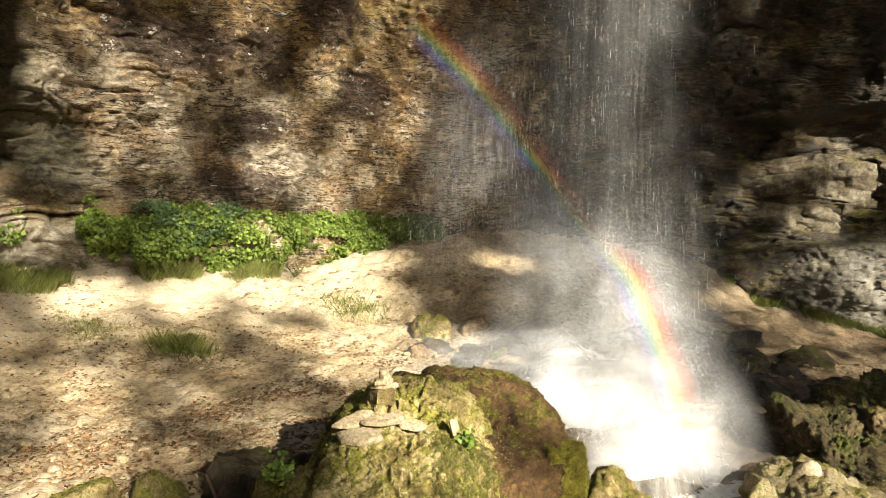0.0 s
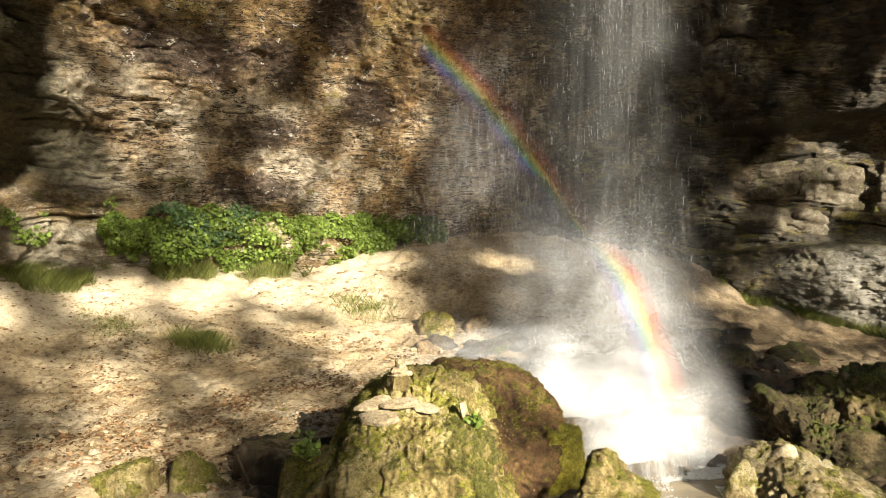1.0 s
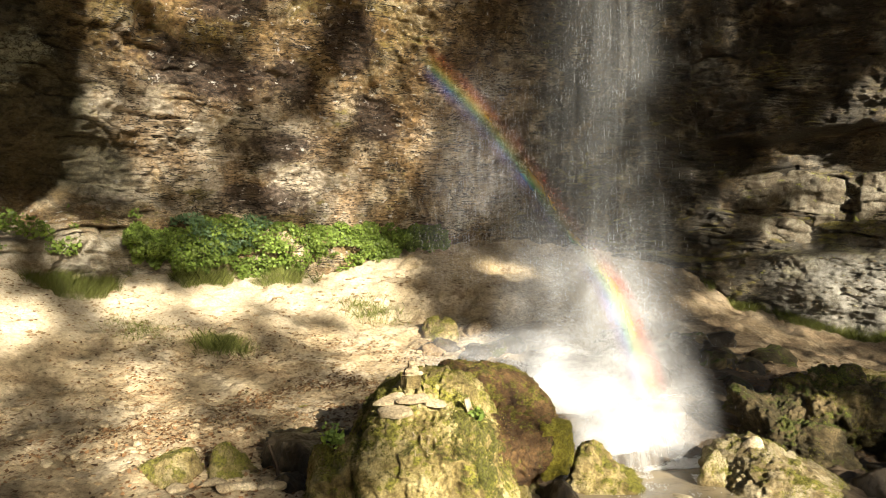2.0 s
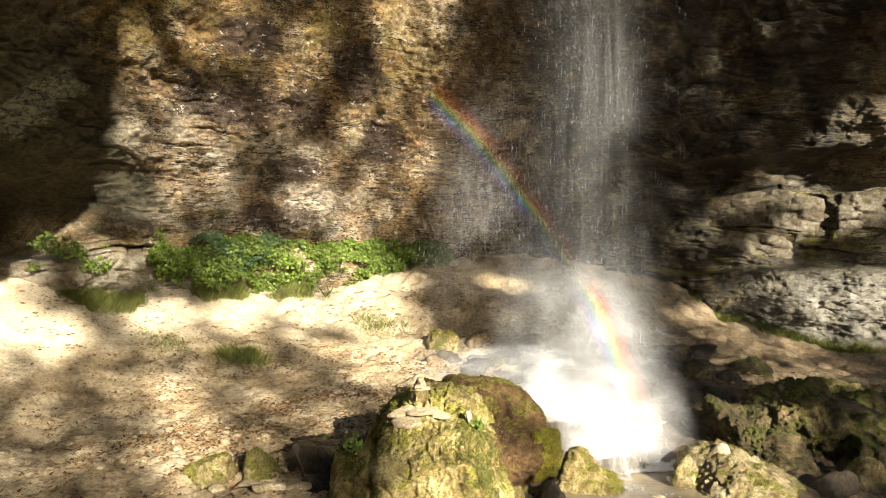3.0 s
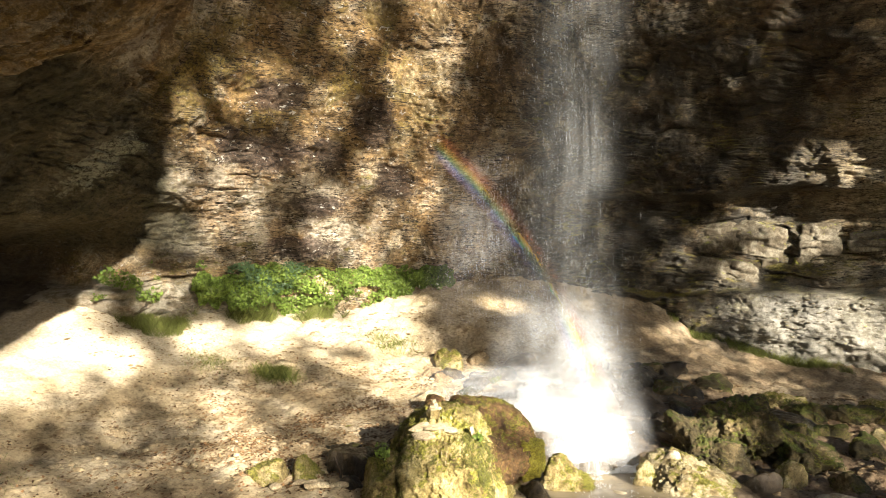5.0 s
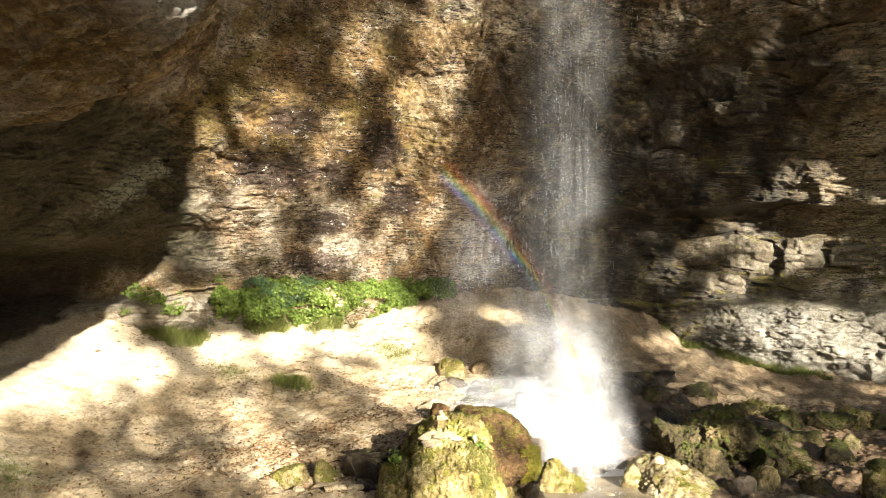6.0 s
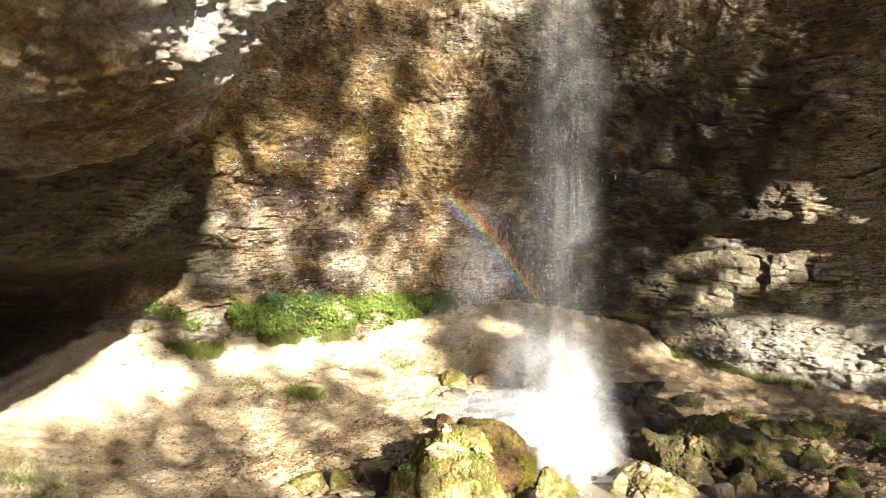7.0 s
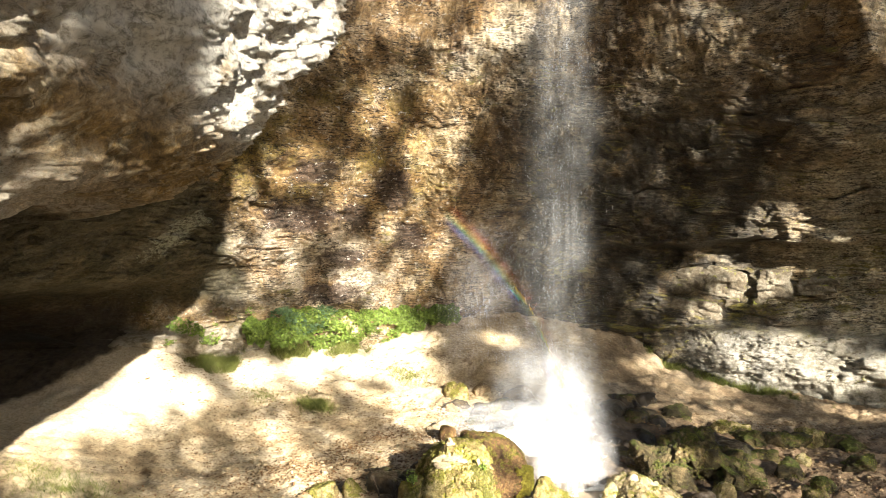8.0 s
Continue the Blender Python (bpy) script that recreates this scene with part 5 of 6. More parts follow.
grass_tuft(-3.85, 10.0, 0.2, 0.26, 2400, 621, "green grass tuft beside a stone on the sand")
grass_tuft(-5.3, 10.1, 0.3, 0.12, 1100, 622, "sparse short grass on the sand")
grass_tuft(-1.6, 12.3, 0.35, 0.2, 1300, 623, "dry sparse grass on the bright bank")
grass_tuft(-7.4, 4.6, 0.55, 0.14, 2600, 624, "short green grass on the shaded earth")
rock("bank_stone", -3.95, 10.35, 0.32, (0.32, 0.2, 0.16), 340, RUBBLE, "flat grey stone above a grass tuft", "stone", detail=4)


# ---- trees out on the slope behind the camera, whose crowns dapple the sun ----
# gaps cut in the unseen crowns to lay sun patches, by place across the sun's way: aside, up, half width, half height
GAPS_WALL_BRIGHT = [
    (4.95, 10.0, 0.5, 0.5), (1.4, 10.05, 0.6, 0.2), (3.16, 9.95, 0.5, 0.25), (1.65, 8.75, 0.5, 0.2), (0.5, 8.75, 0.3, 0.25),
    (-0.32, 7.88, 0.38, 0.38), (1.07, 8.09, 0.72, 0.3), (0.31, 7.61, 0.32, 0.17), (-0.34, 9.07, 0.27, 0.25), (0.79, 10.0, 0.56, 0.3), (1.87, 9.82, 0.3, 0.2),
    (2.76, 9.13, 0.19, 0.4), (3.73, 8.29, 0.34, 0.18), (3.51, 7.59, 0.57, 0.24), (4.63, 7.37, 0.36, 0.23), (4.95, 10.4, 0.49, 0.29), (5.25, 9.56, 0.39, 0.5),
    (6.13, 8.41, 0.38, 0.28), (-0.57, 6.06, 0.46, 0.28), (4.36, 9.05, 0.32, 0.43), (3.31, 11.26, 0.61, 0.49), (3.79, 13.31, 1.38, 0.25),
    (6.3, 13.05, 0.94, 0.44), (3.26, 9.4, 0.2, 0.49), (7.99, 13.22, 0.58, 0.3),
]
GAPS_WALL_DIM = [
    (2.29, 7.51, 0.67, 0.35), (1.18, 8.99, 0.78, 0.46), (3.33, 9.59, 0.75, 0.46), (6.68, 8.75, 0.4, 0.45), (5.38, 7.75, 0.68, 0.36), (3.53, 10.23, 0.66, 0.3),
    (0.25, 8.29, 0.36, 0.16), (3.82, 11.06, 1.06, 0.3), (5.12, 12.21, 0.97, 0.64), (6.35, 9.48, 0.72, 0.83), (7.33, 12.06, 0.88, 0.72), (9.74, 11.93, 0.41, 0.38),
    (11.6, 11.44, 0.61, 0.35), (13.23, 9.5, 0.82, 0.57), (12.5, 9.6, 0.69, 0.41),
]
GAPS_RIGHT = [
    (14.06, 6.47, 0.64, 0.28), (15.09, 5.73, 0.4, 0.56), (15.59, 5.58, 0.4, 0.41), (14.2, 5.04, 0.56, 0.32), (13.76, 4.16, 0.83, 0.2), (14.6, 3.35, 0.99, 0.55),
    (14.85, 7.16, 0.75, 0.26), (16.33, 6.25, 0.42, 0.1), (12.94, 5.94, 0.25, 0.33), (12.99, 4.2, 0.25, 0.31), (14.93, 3.39, 0.82, 0.76), (15.47, 2.83, 0.76, 0.64),
    (16.22, 5.99, 0.68, 0.1), (16.4, 2.28, 0.47, 0.47), (14.98, 6.88, 0.69, 0.32), (15.81, 1.22, 0.52, 0.15),
]
GAPS_PATH = [
    (11.77, 3.09, 0.88, 0.13), (12.32, 2.53, 1.1, 0.12), (11.62, 3.63, 0.57, 0.15), (12.37, 1.96, 1.32, 0.09), (10.49, 2.3, 0.8, 0.1), (10.89, 1.81, 1.43, 0.1),
    (8.12, 5.26, 0.59, 0.15), (7.82, 5.6, 0.47, 0.15), (12.46, 3.83, 0.84, 0.2), (13.02, 2.61, 1.25, 0.15),
]
GAPS_BANK = [
    (-2.86, 5.03, 0.89, 1.06), (-1.51, 4.56, 0.5, 0.53), (1.75, 4.92, 0.61, 0.45), (3.34, 4.98, 0.37, 0.37), (5.0, 6.02, 0.88, 0.72), (4.61, 4.64, 0.81, 0.91),
    (3.6, 3.71, 0.54, 0.33), (0.24, 3.09, 0.46, 0.42), (0.13, 2.39, 0.26, 0.38), (2.63, 5.46, 0.91, 0.24), (0.19, 4.93, 0.4, 0.28), (-3.17, 4.66, 1.34, 1.03),
    (-2.69, 5.69, 0.8, 0.68), (-4.7, 3.44, 0.57, 0.57), (-0.1, 1.95, 0.25, 0.3), (3.35, 6.11, 0.61, 0.55), (4.56, 6.48, 0.51, 0.32),
    (4.12, 2.79, 0.5, 0.4), (4.38, 3.74, 0.55, 0.9),
]
GAPS_ROOF = [(-4.56, 4.75, 0.3, 0.55), (-2.75, 5.85, 0.25, 0.2), (-2.38, 6.37, 0.4, 0.1), (-2.41, 6.6, 0.3, 0.14), (-1.7, 6.86, 0.35, 0.5), (-1.26, 7.29, 0.31, 0.5)]
GAPS_FALL = [
    (2.32, 1.2, 0.78, 1.2), (3.25, 2.0, 0.45, 0.35), (4.05, 1.05, 0.45, 0.45), (5.8, 0.65, 0.65, 0.6), (5.2, 2.0, 1.1, 1.3), (4.9, 1.3, 0.9, 0.8), (5.35, 3.2, 0.55, 0.6),
    (4.7, 2.8, 0.9, 0.5), (3.5, 3.0, 0.7, 0.35), (6.8, 1.35, 0.3, 0.25), (7.0, 1.0, 0.5, 0.55),
]
# thinner crowns: share of sun let through, aside, up, half width, half height
SHARES = [
    (0.05, 2.4, 9.2, 3.9, 2.8), (0.3, -0.2, 3.2, 5.6, 2.4), (0.06, 11.3, 2.6, 2.8, 1.9), (0.03, 5.4, 5.2, 0.8, 1.4), (0.55, 5.4, 8.4, 0.8, 1.6), (0.6, 5.5, 11.8, 0.8, 2.2),
    (0.1, 5.2, 12.0, 4.0, 1.6), (0.05, 14.8, 4.8, 1.8, 3.2), (0.4, 2.4, 6.3, 3.4, 0.6), (0.4, 2.6, 5.1, 3.0, 0.6), (0.18, 10.5, 11.6, 2.6, 1.2), (0.14, 14.0, 10.5, 2.6, 1.6), (0.34, 9.9, 0.3, 2.6, 0.9),
]
ASIDE = Vector((math.cos(SUN_AZ), math.sin(SUN_AZ), 0.0))
ACROSS = ASIDE.cross(TO_SUN)
ACROSS = ACROSS if ACROSS.z > 0 else -ACROSS


def limb_mesh(name, points, r0, r1, sides=9):
    rings, n = [], len(points)
    for k, p in enumerate(points):
        way = (points[min(k + 1, n - 1)] - points[max(k - 1, 0)])
        way = way / np.linalg.norm(way)
        a = np.cross(way, (0.3, 0.9, 0.2))
        a /= np.linalg.norm(a)
        b = np.cross(way, a)
        r = r0 + (r1 - r0) * k / (n - 1)
        t = np.linspace(0, 2 * np.pi, sides, endpoint=False)
        rings.append(p + r * (np.cos(t)[:, None] * a + np.sin(t)[:, None] * b))
    verts = np.concatenate(rings)
    faces = [[k * sides + j, k * sides + (j + 1) % sides, (k + 1) * sides + (j + 1) % sides, (k + 1) * sides + j] for k in range(n - 1) for j in range(sides)]
    return np_mesh(name, verts, faces, smooth=True)


def build_trees():
    g = rnd(900)
    n = 130000
    u, v, d = g.uniform(-15, 20, n), g.uniform(-4.5, 15.5, n), g.uniform(37, 44, n)
    # share of the sun that each way across the crowns lets through
    wob_u, wob_v = 0.16 * fbm(901, 3, u * 1.3, v * 1.3), 0.16 * fbm(905, 3, u * 1.3, v * 1.3)

    def window(a, b, ru, rv, core=0.55, rim=1.3):
        return ramp(np.hypot((u + wob_u - a) / ru, (v + wob_v - b) / rv), rim, core)

    through_all = 0.015 + 0.05 * ramp(fbm(911, 3, u * 1.1, v * 1.1), 0.3, 0.9)
    for share, a, b, ru, rv in SHARES:
        through_all = np.maximum(through_all, share * window(a, b, ru, rv, 0.75, 1.15))
    for gaps, share, more in ((GAPS_WALL_DIM, 0.1, 0.08), (GAPS_WALL_BRIGHT, 0.85, 0.14), (GAPS_BANK, 0.97, 0.2), (GAPS_RIGHT, 0.92, 0.1), (GAPS_PATH, 0.6, 0.08), (GAPS_FALL, 0.98, 0.1)):
        for a, b, ru, rv in gaps:
            through_all = np.maximum(through_all, share * window(a, b, ru + more, rv + more))
    # leaves added, unseen, to shade the middle of the roof
    roof_blocker = (u > -4.26) & (u < -2.95) & (v + 0.3 * wob_v > 4.18 + (u + 4.2) * 0.73) & (v < 7.4)
    through_all = np.where(roof_blocker, 0.01, through_all)
    for a, b, ru, rv in GAPS_ROOF:
        through_all = np.maximum(through_all, 0.97 * window(a, b, ru + 0.06, rv + 0.06))
    keep = g.uniform(0, 1, n) < np.clip(-np.log(through_all) / 3.3, 0, 1)
    u, v, d = u[keep], v[keep], d[keep]
    place = u[:, None] * np.array(ASIDE) + v[:, None] * np.array(ACROSS) + d[:, None] * np.array(TO_SUN)
    size = g.uniform(0.18, 0.4, len(u))
    facing = g.normal(0, 1, (len(u), 3)) + np.array(TO_SUN) * 0.8
    stems = np.linspace(-13, 18, 8)
    owner = np.argmin(np.abs(u[:, None] + 0.8 * fbm(920, 2, u * 0.4, v * 0.4)[:, None] - stems[None]), axis=1)
    for k, su in enumerate(stems):
        foot = np.array(ASIDE) * su + np.array(ACROSS) * 3.0 + np.array(TO_SUN) * 40.5
        fx, fy = float(foot[0]), float(foot[1])
        tree = thing("tree", None, None, "tall leafy tree with a broken crown standing on the open slope", "tree", "trees on the slope", at=pose(fx, fy, -1.2))
        height = 12.0 + g.uniform(0, 2)
        bend = g.normal(0, 0.5, 2)
        line = [np.array([bend[0] * (t * t), bend[1] * t * t, height * t]) for t in np.linspace(0, 1, 9)]
        part("trunk", limb_mesh("trunk", line, 0.3, 0.05), BARK, tree)
        for j in range(5):
            t = 0.4 + 0.11 * j
            start, a = line[0] + (line[-1] - line[0]) * t, g.uniform(0, 6.28)
            end = start + np.array([math.cos(a) * 2.3, math.sin(a) * 2.3, 1.6])
            part("limb", limb_mesh("limb", [start, start * 0.5 + end * 0.5 + (0, 0, 0.25), end], 0.06, 0.015, 6), BARK, tree)
        mine = owner == k
        me = leaves("crown", place[mine] - np.array([fx, fy, -1.2]), facing[mine], size[mine], 930 + k, 0.8, 0.2)
        part("crown", me, CANOPY, tree)


build_trees()


# ---- small things on the boulder ----
CAIRN = (-0.45, 5.08)
level = boulder_top(*CAIRN) - 0.01
for k, (half, size) in enumerate([(0.06, (0.1, 0.09, 0.065)), (0.02, (0.105, 0.07, 0.022)), (0.02, (0.12, 0.07, 0.022)), (0.018, (0.075, 0.055, 0.02)), (0.02, (0.045, 0.04, 0.022))]):
    slab("cairn_stone", CAIRN[0] + 0.01 * (k % 2), CAIRN[1], level + half * 0.85, size, 411 + k, "flat tan stone stacked in a small cairn on the boulder", 35 * k, 3 - 2 * k, 2, RUBBLE if k else TUFA, "cairn stones")
    level += half * 1.75


# ---- blocks of the ledge on the sunlit side of the wall ----
def block_mesh(name, seed, size):
    """A fractured bed of rock: cut faces, ragged layers."""
    bm = bmesh.new()
    bmesh.ops.create_icosphere(bm, subdivisions=5, radius=1.0)
    d = np.array([v.co[:] for v in bm.verts])
    faces = np.array([[v.index for v in f.verts] for f in bm.faces])
    bm.free()
    g = rnd(seed)
    normals = np.concatenate([np.eye(3), -np.eye(3), g.normal(size=(12, 3))])
    normals[:6] += g.normal(0, 0.1, (6, 3))
    normals /= np.linalg.norm(normals, axis=1)[:, None]
    dist = np.concatenate([g.uniform(0.72, 0.85, 6), g.uniform(1.02, 1.3, 12)])
    ratio = np.maximum(d @ normals.T, 0.02) / dist
    r = 1.0 / (np.sum(ratio ** 40, axis=1) ** (1 / 40))
    p = d * r[:, None] * np.array(size) * 1.2
    q = p + seed * 3.1
    layer = (q[:, 2] + 0.06 * fbm(seed, 3, q[:, 0] * 2, q[:, 1] * 2)) / 0.19
    bed = np.floor(layer)
    groove = 1 - ramp(np.minimum(layer - bed, 1 - layer + bed) * 0.19, 0.0, 0.025)
    out = 0.17 * (hashed(seed, bed, np.floor(q[:, 0] * 2.5 + 0.3 * bed)) - 0.5) - 0.05 * groove + 0.04 * fbm(seed + 9, 5, q[:, 0] * 2.2, q[:, 1] * 2.2, q[:, 2] * 3.4, gain=0.6) + 0.022 * fbm(seed + 19, 3, q[:, 0] * 8, q[:, 1] * 8, q[:, 2] * 13, gain=0.65)
    flat = d * np.array((1, 1, 0.2))
    return np_mesh(name, p + flat * out[:, None], faces, smooth=False)


for i, (x, y, z, size, turn) in enumerate([
        (7.67, 14.85, 2.06, (0.9, 0.5, 0.48), -20), (8.82, 14.75, 2.06, (0.21, 0.45, 0.5), -24), (9.55, 14.5, 2.05, (0.2, 0.45, 0.5), -26),
        (7.3, 15.15, 3.15, (0.8, 0.5, 0.4), -18), (8.65, 14.85, 3.05, (0.62, 0.5, 0.55), -26), (10.0, 14.3, 3.02, (0.6, 0.5, 0.52), -30),
        (11.2, 13.6, 3.0, (0.55, 0.5, 0.3), -36), (6.5, 15.6, 2.5, (0.35, 0.4, 0.5), -14)]):
    part("rock_block", block_mesh("rock_block", 700 + i, size), BLOCK, cliff, "grey weathered limestone block", pose(x + 0.17, y + 0.47, z, 4 - 3 * (i % 3), 7 - 4 * (i % 4), turn + 9 * (i % 3)))


# ---- shrub on the boulder ----
def build_shrub(x, y, z, tall, n, seed, label):
    g = rnd(seed)
    base = thing("seedling_shrub", None, None, label, "plant", at=pose(x, y, z))
    spots, faces_to = [], []
    for k in range(5):
        a = g.uniform(0, 6.28)
        tip = np.array([math.cos(a) * tall * 0.45, math.sin(a) * tall * 0.45, tall * g.uniform(0.6, 1)])
        part("stem", limb_mesh("stem", [np.zeros(3), tip * 0.5 + (0, 0, 0.03), tip], 0.006, 0.002, 5), TWIG, base)
        for j in range(n // 5):
            t = g.uniform(0.45, 1.05)
            spots.append(tip * t + g.normal(0, 0.025, 3))
            faces_to.append(g.normal(0, 0.4, 3) + (0, -0.5, 0.9))
    me = leaves("foliage", np.array(spots), np.array(faces_to), g.uniform(0.035, 0.07, len(spots)), seed)
    part("foliage", me, LEAF, base)


build_shrub(-1.1, 4.6, -0.14, 0.22, 110, 951, "small bright green seedling at the side of the boulder")
build_shrub(0.16, 4.62, boulder_top(0.16, 4.62) - 0.02, 0.13, 40, 952, "small dark green plant in a hollow of the boulder")
stick = thing("stick", limb_mesh("stick", [np.array(p) for p in ((0, 0, 0), (0.03, 0.02, 0.2), (0.0, 0.05, 0.42))], 0.022, 0.012, 7), TWIG, "dark broken stick leaning on the stones", "stick", at=pose(-1.78, 5.4, -0.72, 8, -14, 0))


# ---- rainbow in the spray: its light painted on clear ribbons, in an arc about the point opposite the sun ----
def build_rainbow():
    eye = np.array((-0.24, -3.6, 2.3))
    away, e1, e2 = -np.array(TO_SUN), np.array(ASIDE), np.array(ACROSS)
    U, V = np.meshgrid(np.linspace(0, 1, 13), np.linspace(0, 1, 60))
    turn = np.radians(-3 + 51 * V)
    th = np.radians(40.5 + 2.6 * U)
    way = np.cos(th)[..., None] * away + np.sin(th)[..., None] * (np.cos(turn)[..., None] * e1 + np.sin(turn)[..., None] * e2)
    plane = 6.85 + 3.9 * ramp(V, 0.32, 0.55)
    p = eye + way * ((plane - eye[1]) / way[..., 1])[..., None]
    hues = [(0.15, (0.5, 0.35, 0.9)), (0.3, (0.25, 0.4, 0.95)), (0.42, (0.3, 0.75, 0.4)), (0.52, (0.9, 0.85, 0.25)), (0.62, (0.95, 0.5, 0.1)), (0.74, (0.95, 0.15, 0.06))]
    drops = veil_material("painted_rainbow", 0.47, streak=(2.0, 9.0), floor=0.4, colour=hues, ends=0.2)
    bow = thing("rainbow", None, None, "faint rainbow arc in the spray of the waterfall", "rainbow")
    for k, name in enumerate(("violet_band", "blue_band", "green_band", "yellow_band", "orange_band", "red_band")):
        cut = slice(2 * k, 2 * k + 3)
        me = np_mesh(name, p[:, cut].reshape(-1, 3), grid_faces(60, 3), smooth=True, uv=np.stack([U, V], axis=2)[:, cut].reshape(-1, 2))
        part(name, me, drops, bow, "ribbon painted " + name.split("_")[0])


build_rainbow()


# ---- moss: tiny leaflets over the boulder and the mossy rocks ----
MOSS = plain_material("moss_leaflet", (0.17, 0.16, 0.032), 0.7, 20, 0.85, 0.15, True, 0.0)


def moss_on(skin, count, seed, parent, back, patch=0.0, size=0.012):
    """Leaflets standing on the upper and rougher faces."""
    g = rnd(seed)
    mids, ways, areas = skin
    grow = np.clip(ways[:, 2] + 0.45, 0, 1) * (fbm(seed, 4, mids[:, 0] * 3.1, mids[:, 1] * 3.1, mids[:, 2] * 3.1) > patch) * areas
    pick = g.choice(len(mids), count, p=grow / grow.sum())
    p, w = mids[pick] + g.normal(0, 0.008, (count, 3)), ways[pick]
    me = leaves("moss", p + w * g.uniform(0.0, 0.012, count)[:, None] - np.array(back), w + g.normal(0, 0.7, (count, 3)), g.uniform(size * 0.6, size * 1.6, count), seed, 0.6, 0.3)
    return me


part("moss", moss_on(surface_of([LOBES[0], LOBES[2], LOBES[3]]), 52000, 811, boulder, boulder.location, 0.12, 0.009), MOSS, boulder, "yellow-green moss tufts")
part("leaf_litter", moss_on(surface_of([LOBES[1]]), 4200, 815, boulder, boulder.location, -0.1, 0.015), LITTER, boulder, "brown leaf crumbs")
part("moss", moss_on(surface_of([LOBES[1]]), 6000, 817, boulder, boulder.location, 0.15, 0.010), MOSS, boulder, "yellow-green moss tufts")
for i, ob in enumerate(MOSSY_ROCKS):
    me = moss_on(surface_of([ob]), int(4200 * max(v for v in ob.dimensions) ** 2), 820 + i, ob, (0, 0, 0), 0.14, 0.010)
    inverse = ob.matrix_basis.inverted()
    me.transform(inverse)
    part("moss", me, MOSS, ob, "yellow-green moss tufts")


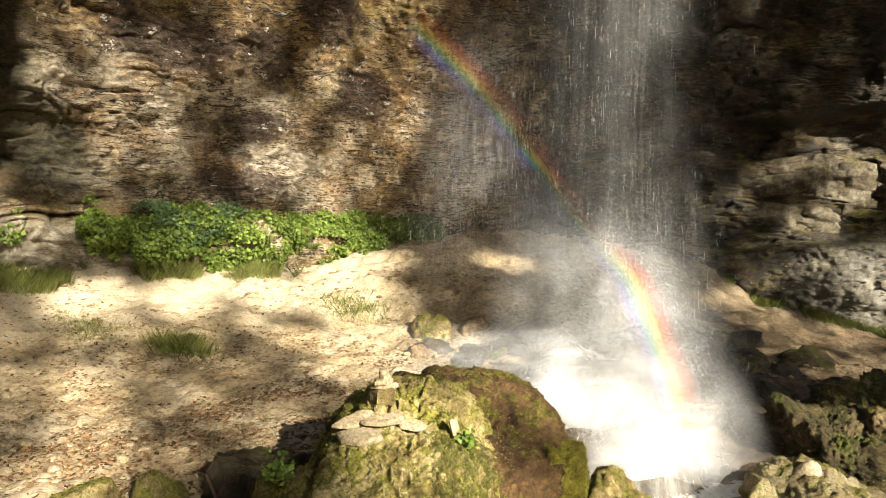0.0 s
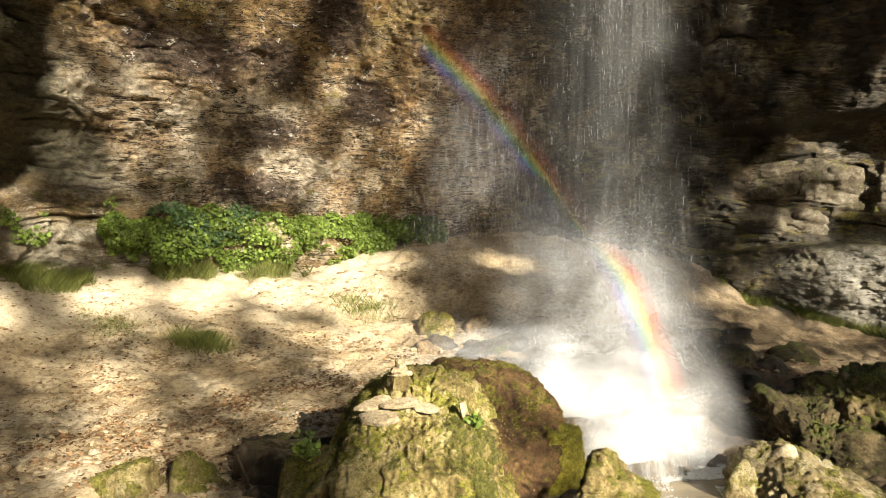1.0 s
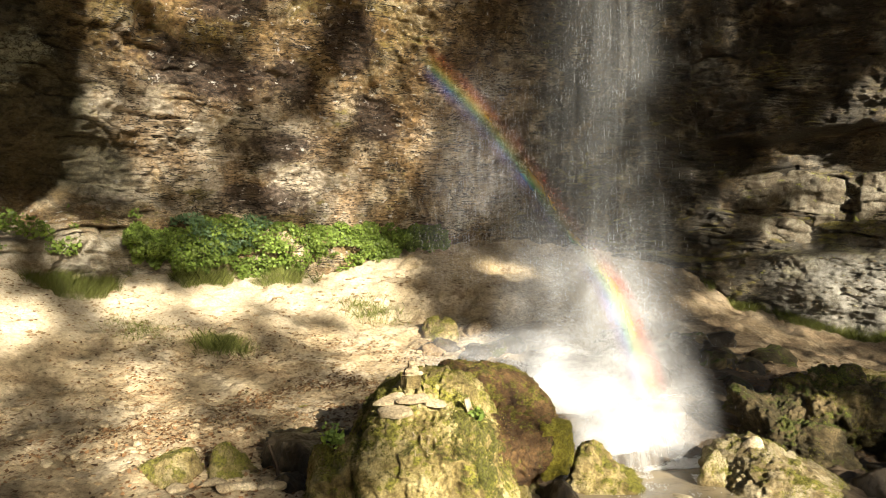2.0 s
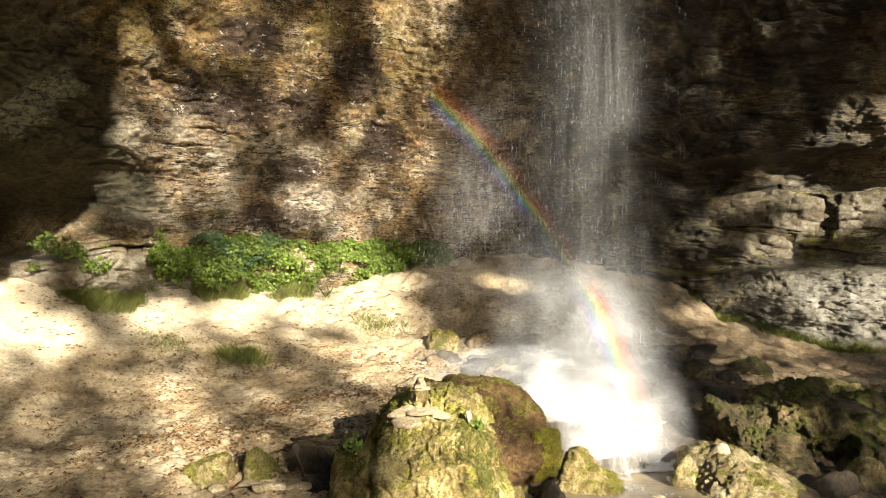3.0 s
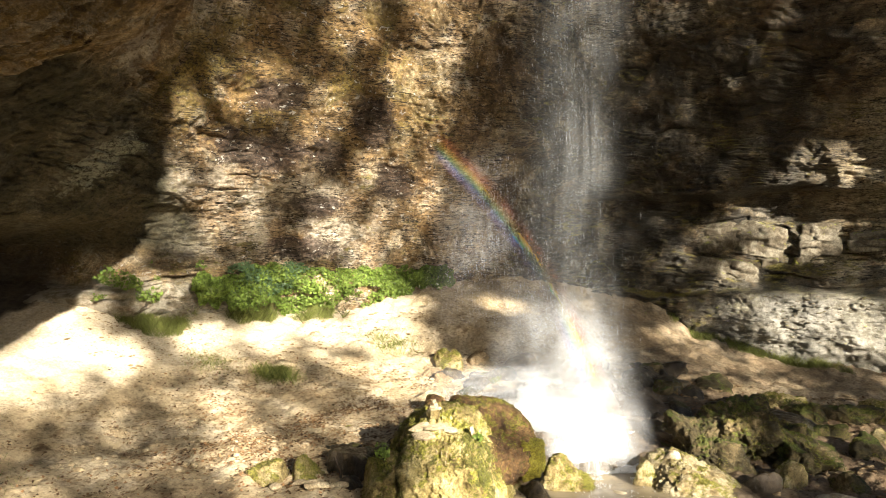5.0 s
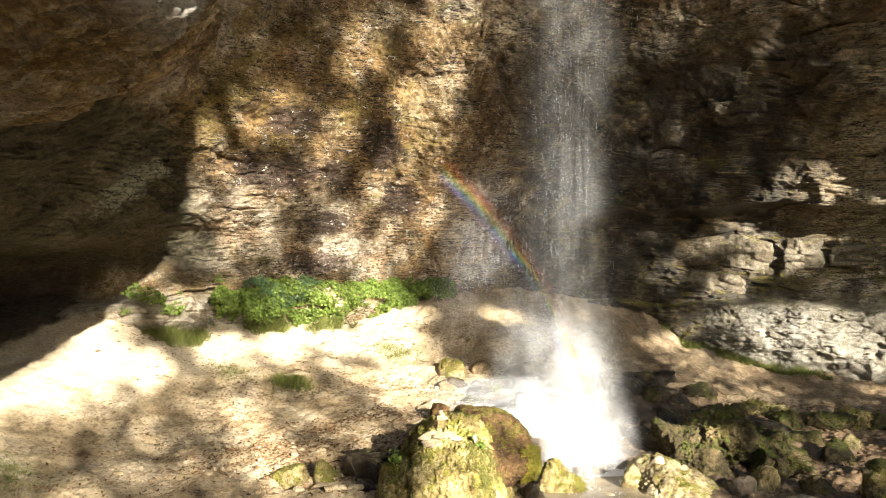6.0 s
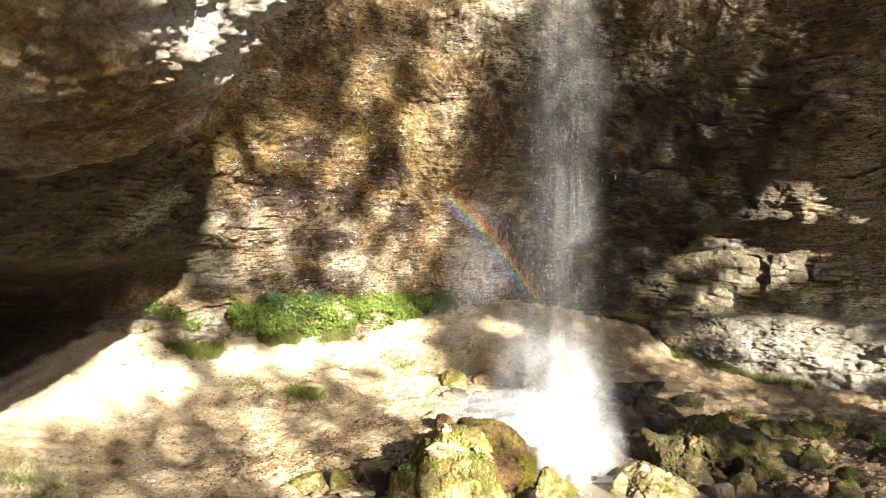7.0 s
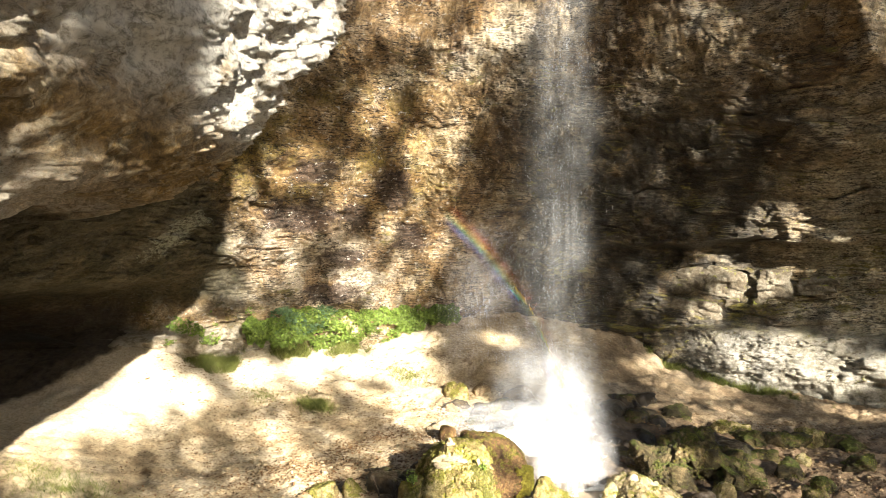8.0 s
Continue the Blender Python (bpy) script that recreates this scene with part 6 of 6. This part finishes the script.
# ---- loose stones and fallen leaves, last ----
def scatter_stones():
    shapes = [rock_mesh("stone", 1200 + k, (1.0, 0.75, 0.45), 2, 9, 0.1, 10.0) for k in range(10)]
    for me in shapes:
        me.materials.append(RUBBLE)
    g = rnd(990)
    made = 0
    while made < 290:
        x, y = g.uniform(-6.2, 0.4), g.uniform(5.0, 10.6)
        if soft_noise(991, np.array([x * 0.6]), np.array([y * 0.8]))[0] < -0.25:
            continue
        sz = 0.025 + 0.06 * g.uniform(0, 1) ** 2.2
        ob = new("stone", shapes[made % 10])
        ob.parent = ground
        ob.matrix_basis = pose(x, y, float(ground_at(x, y)) + sz * 0.18, g.uniform(-12, 12), g.uniform(-12, 12), g.uniform(0, 360)) @ Matrix.Scale(sz, 4)
        made += 1

    def joined(name, n, spot, low, high, seed, label, material):
        g = rnd(seed)
        src = [(np.array([v.co[:] for v in me.vertices]), np.array([p.vertices[:] for p in me.polygons])) for me in
               [rock_mesh("grit", seed + k, (1.0, 0.8, 0.34), 1, 7, 0.1, 10.0) for k in range(6)]]
        V, F, off = [], [], 0
        P = spot(g, n)
        for i in range(len(P)):
            v, f = src[i % 6]
            a, sz = g.uniform(0, 6.28), low + (high - low) * g.uniform(0, 1) ** 2.5
            c, s2 = math.cos(a), math.sin(a)
            V.append((v * sz) @ np.array([[c, s2, 0], [-s2, c, 0], [0, 0, 1]]) + P[i])
            F.append(f + off)
            off += len(v)
        thing(name, np_mesh(name, np.concatenate(V), np.concatenate(F)), material, label, "stones", kind="stuff")

    def on_path(g, n):
        half = n // 2
        x = np.concatenate([g.uniform(-7.5, 1.0, half), g.normal(-2.6, 1.5, half)])
        y = np.concatenate([g.uniform(4.0, 11.5, half), g.normal(8.0, 1.3, half)])
        k = soft_noise(995, x * 0.6, y * 0.8) > -0.35
        return np.stack([x[k], y[k], ground_at(x[k], y[k]) + 0.004], axis=1)

    def on_bank(g, n):
        x, y = g.uniform(-8.0, 2.0, n), g.uniform(9.0, 13.6, n)
        k = fbm(997, 3, x * 0.9, y * 1.3) > g.uniform(-0.3, 0.6, n)
        return np.stack([x[k], y[k], ground_at(x[k], y[k]) + 0.004], axis=1)

    def on_slope(g, n):
        x, y = g.uniform(4.5, 11, n), g.uniform(3.0, 11.0, n)
        return np.stack([x, y, ground_at(x, y) + 0.005], axis=1)

    def on_wall(g, n):
        b, z = g.uniform(30, 52, n), g.uniform(0.1, 1.5, n)
        r = reach(b, z) - strata(np.radians(b) * 10, z) + 0.0
        x, y = polar(b, r)
        return np.stack([x, y, z], axis=1)

    joined("path_rubble", 7000, on_path, 0.008, 0.045, 1300, "brown stone chips strewn over the path", GRIT)
    joined("bank_rubble", 2600, on_bank, 0.01, 0.07, 1310, "tan stone chips and clods on the sandy bank", GRIT)
    joined("slope_rubble", 2600, on_slope, 0.01, 0.09, 1320, "brown stone chips on the shaded slope", GRIT)
    joined("scree", 500, on_wall, 0.015, 0.07, 1340, "grey broken stones in the foot of the wall", BLOCK)


def scatter_leaves():
    g = rnd(1400)
    n = 21000
    x = np.concatenate([g.normal(-2.2, 1.6, n // 2), g.uniform(-7, 1, n // 6), g.uniform(4.5, 11, n // 3)])
    y = np.concatenate([g.normal(7.6, 1.4, n // 2), g.uniform(4, 11, n // 6), g.uniform(3, 11, n // 3)])
    k = fbm(1405, 4, x * 1.1, y * 1.5) > g.uniform(-0.5, 0.4, len(x))
    x, y = x[k], y[k]
    z = ground_at(x, y) + g.uniform(0.006, 0.03, len(x))
    facing = g.normal(0, 0.35, (len(x), 3)) + (0, 0, 1)
    me = leaves("fallen_leaves", np.stack([x, y, z], axis=1), facing, g.uniform(0.03, 0.075, len(x)), 1401, 0.7, 0.5)
    thing("fallen_leaf_litter", me, LITTER, "brown dead leaves strewn over earth and stones", "leaf litter", kind="stuff")


scatter_stones()
scatter_leaves()
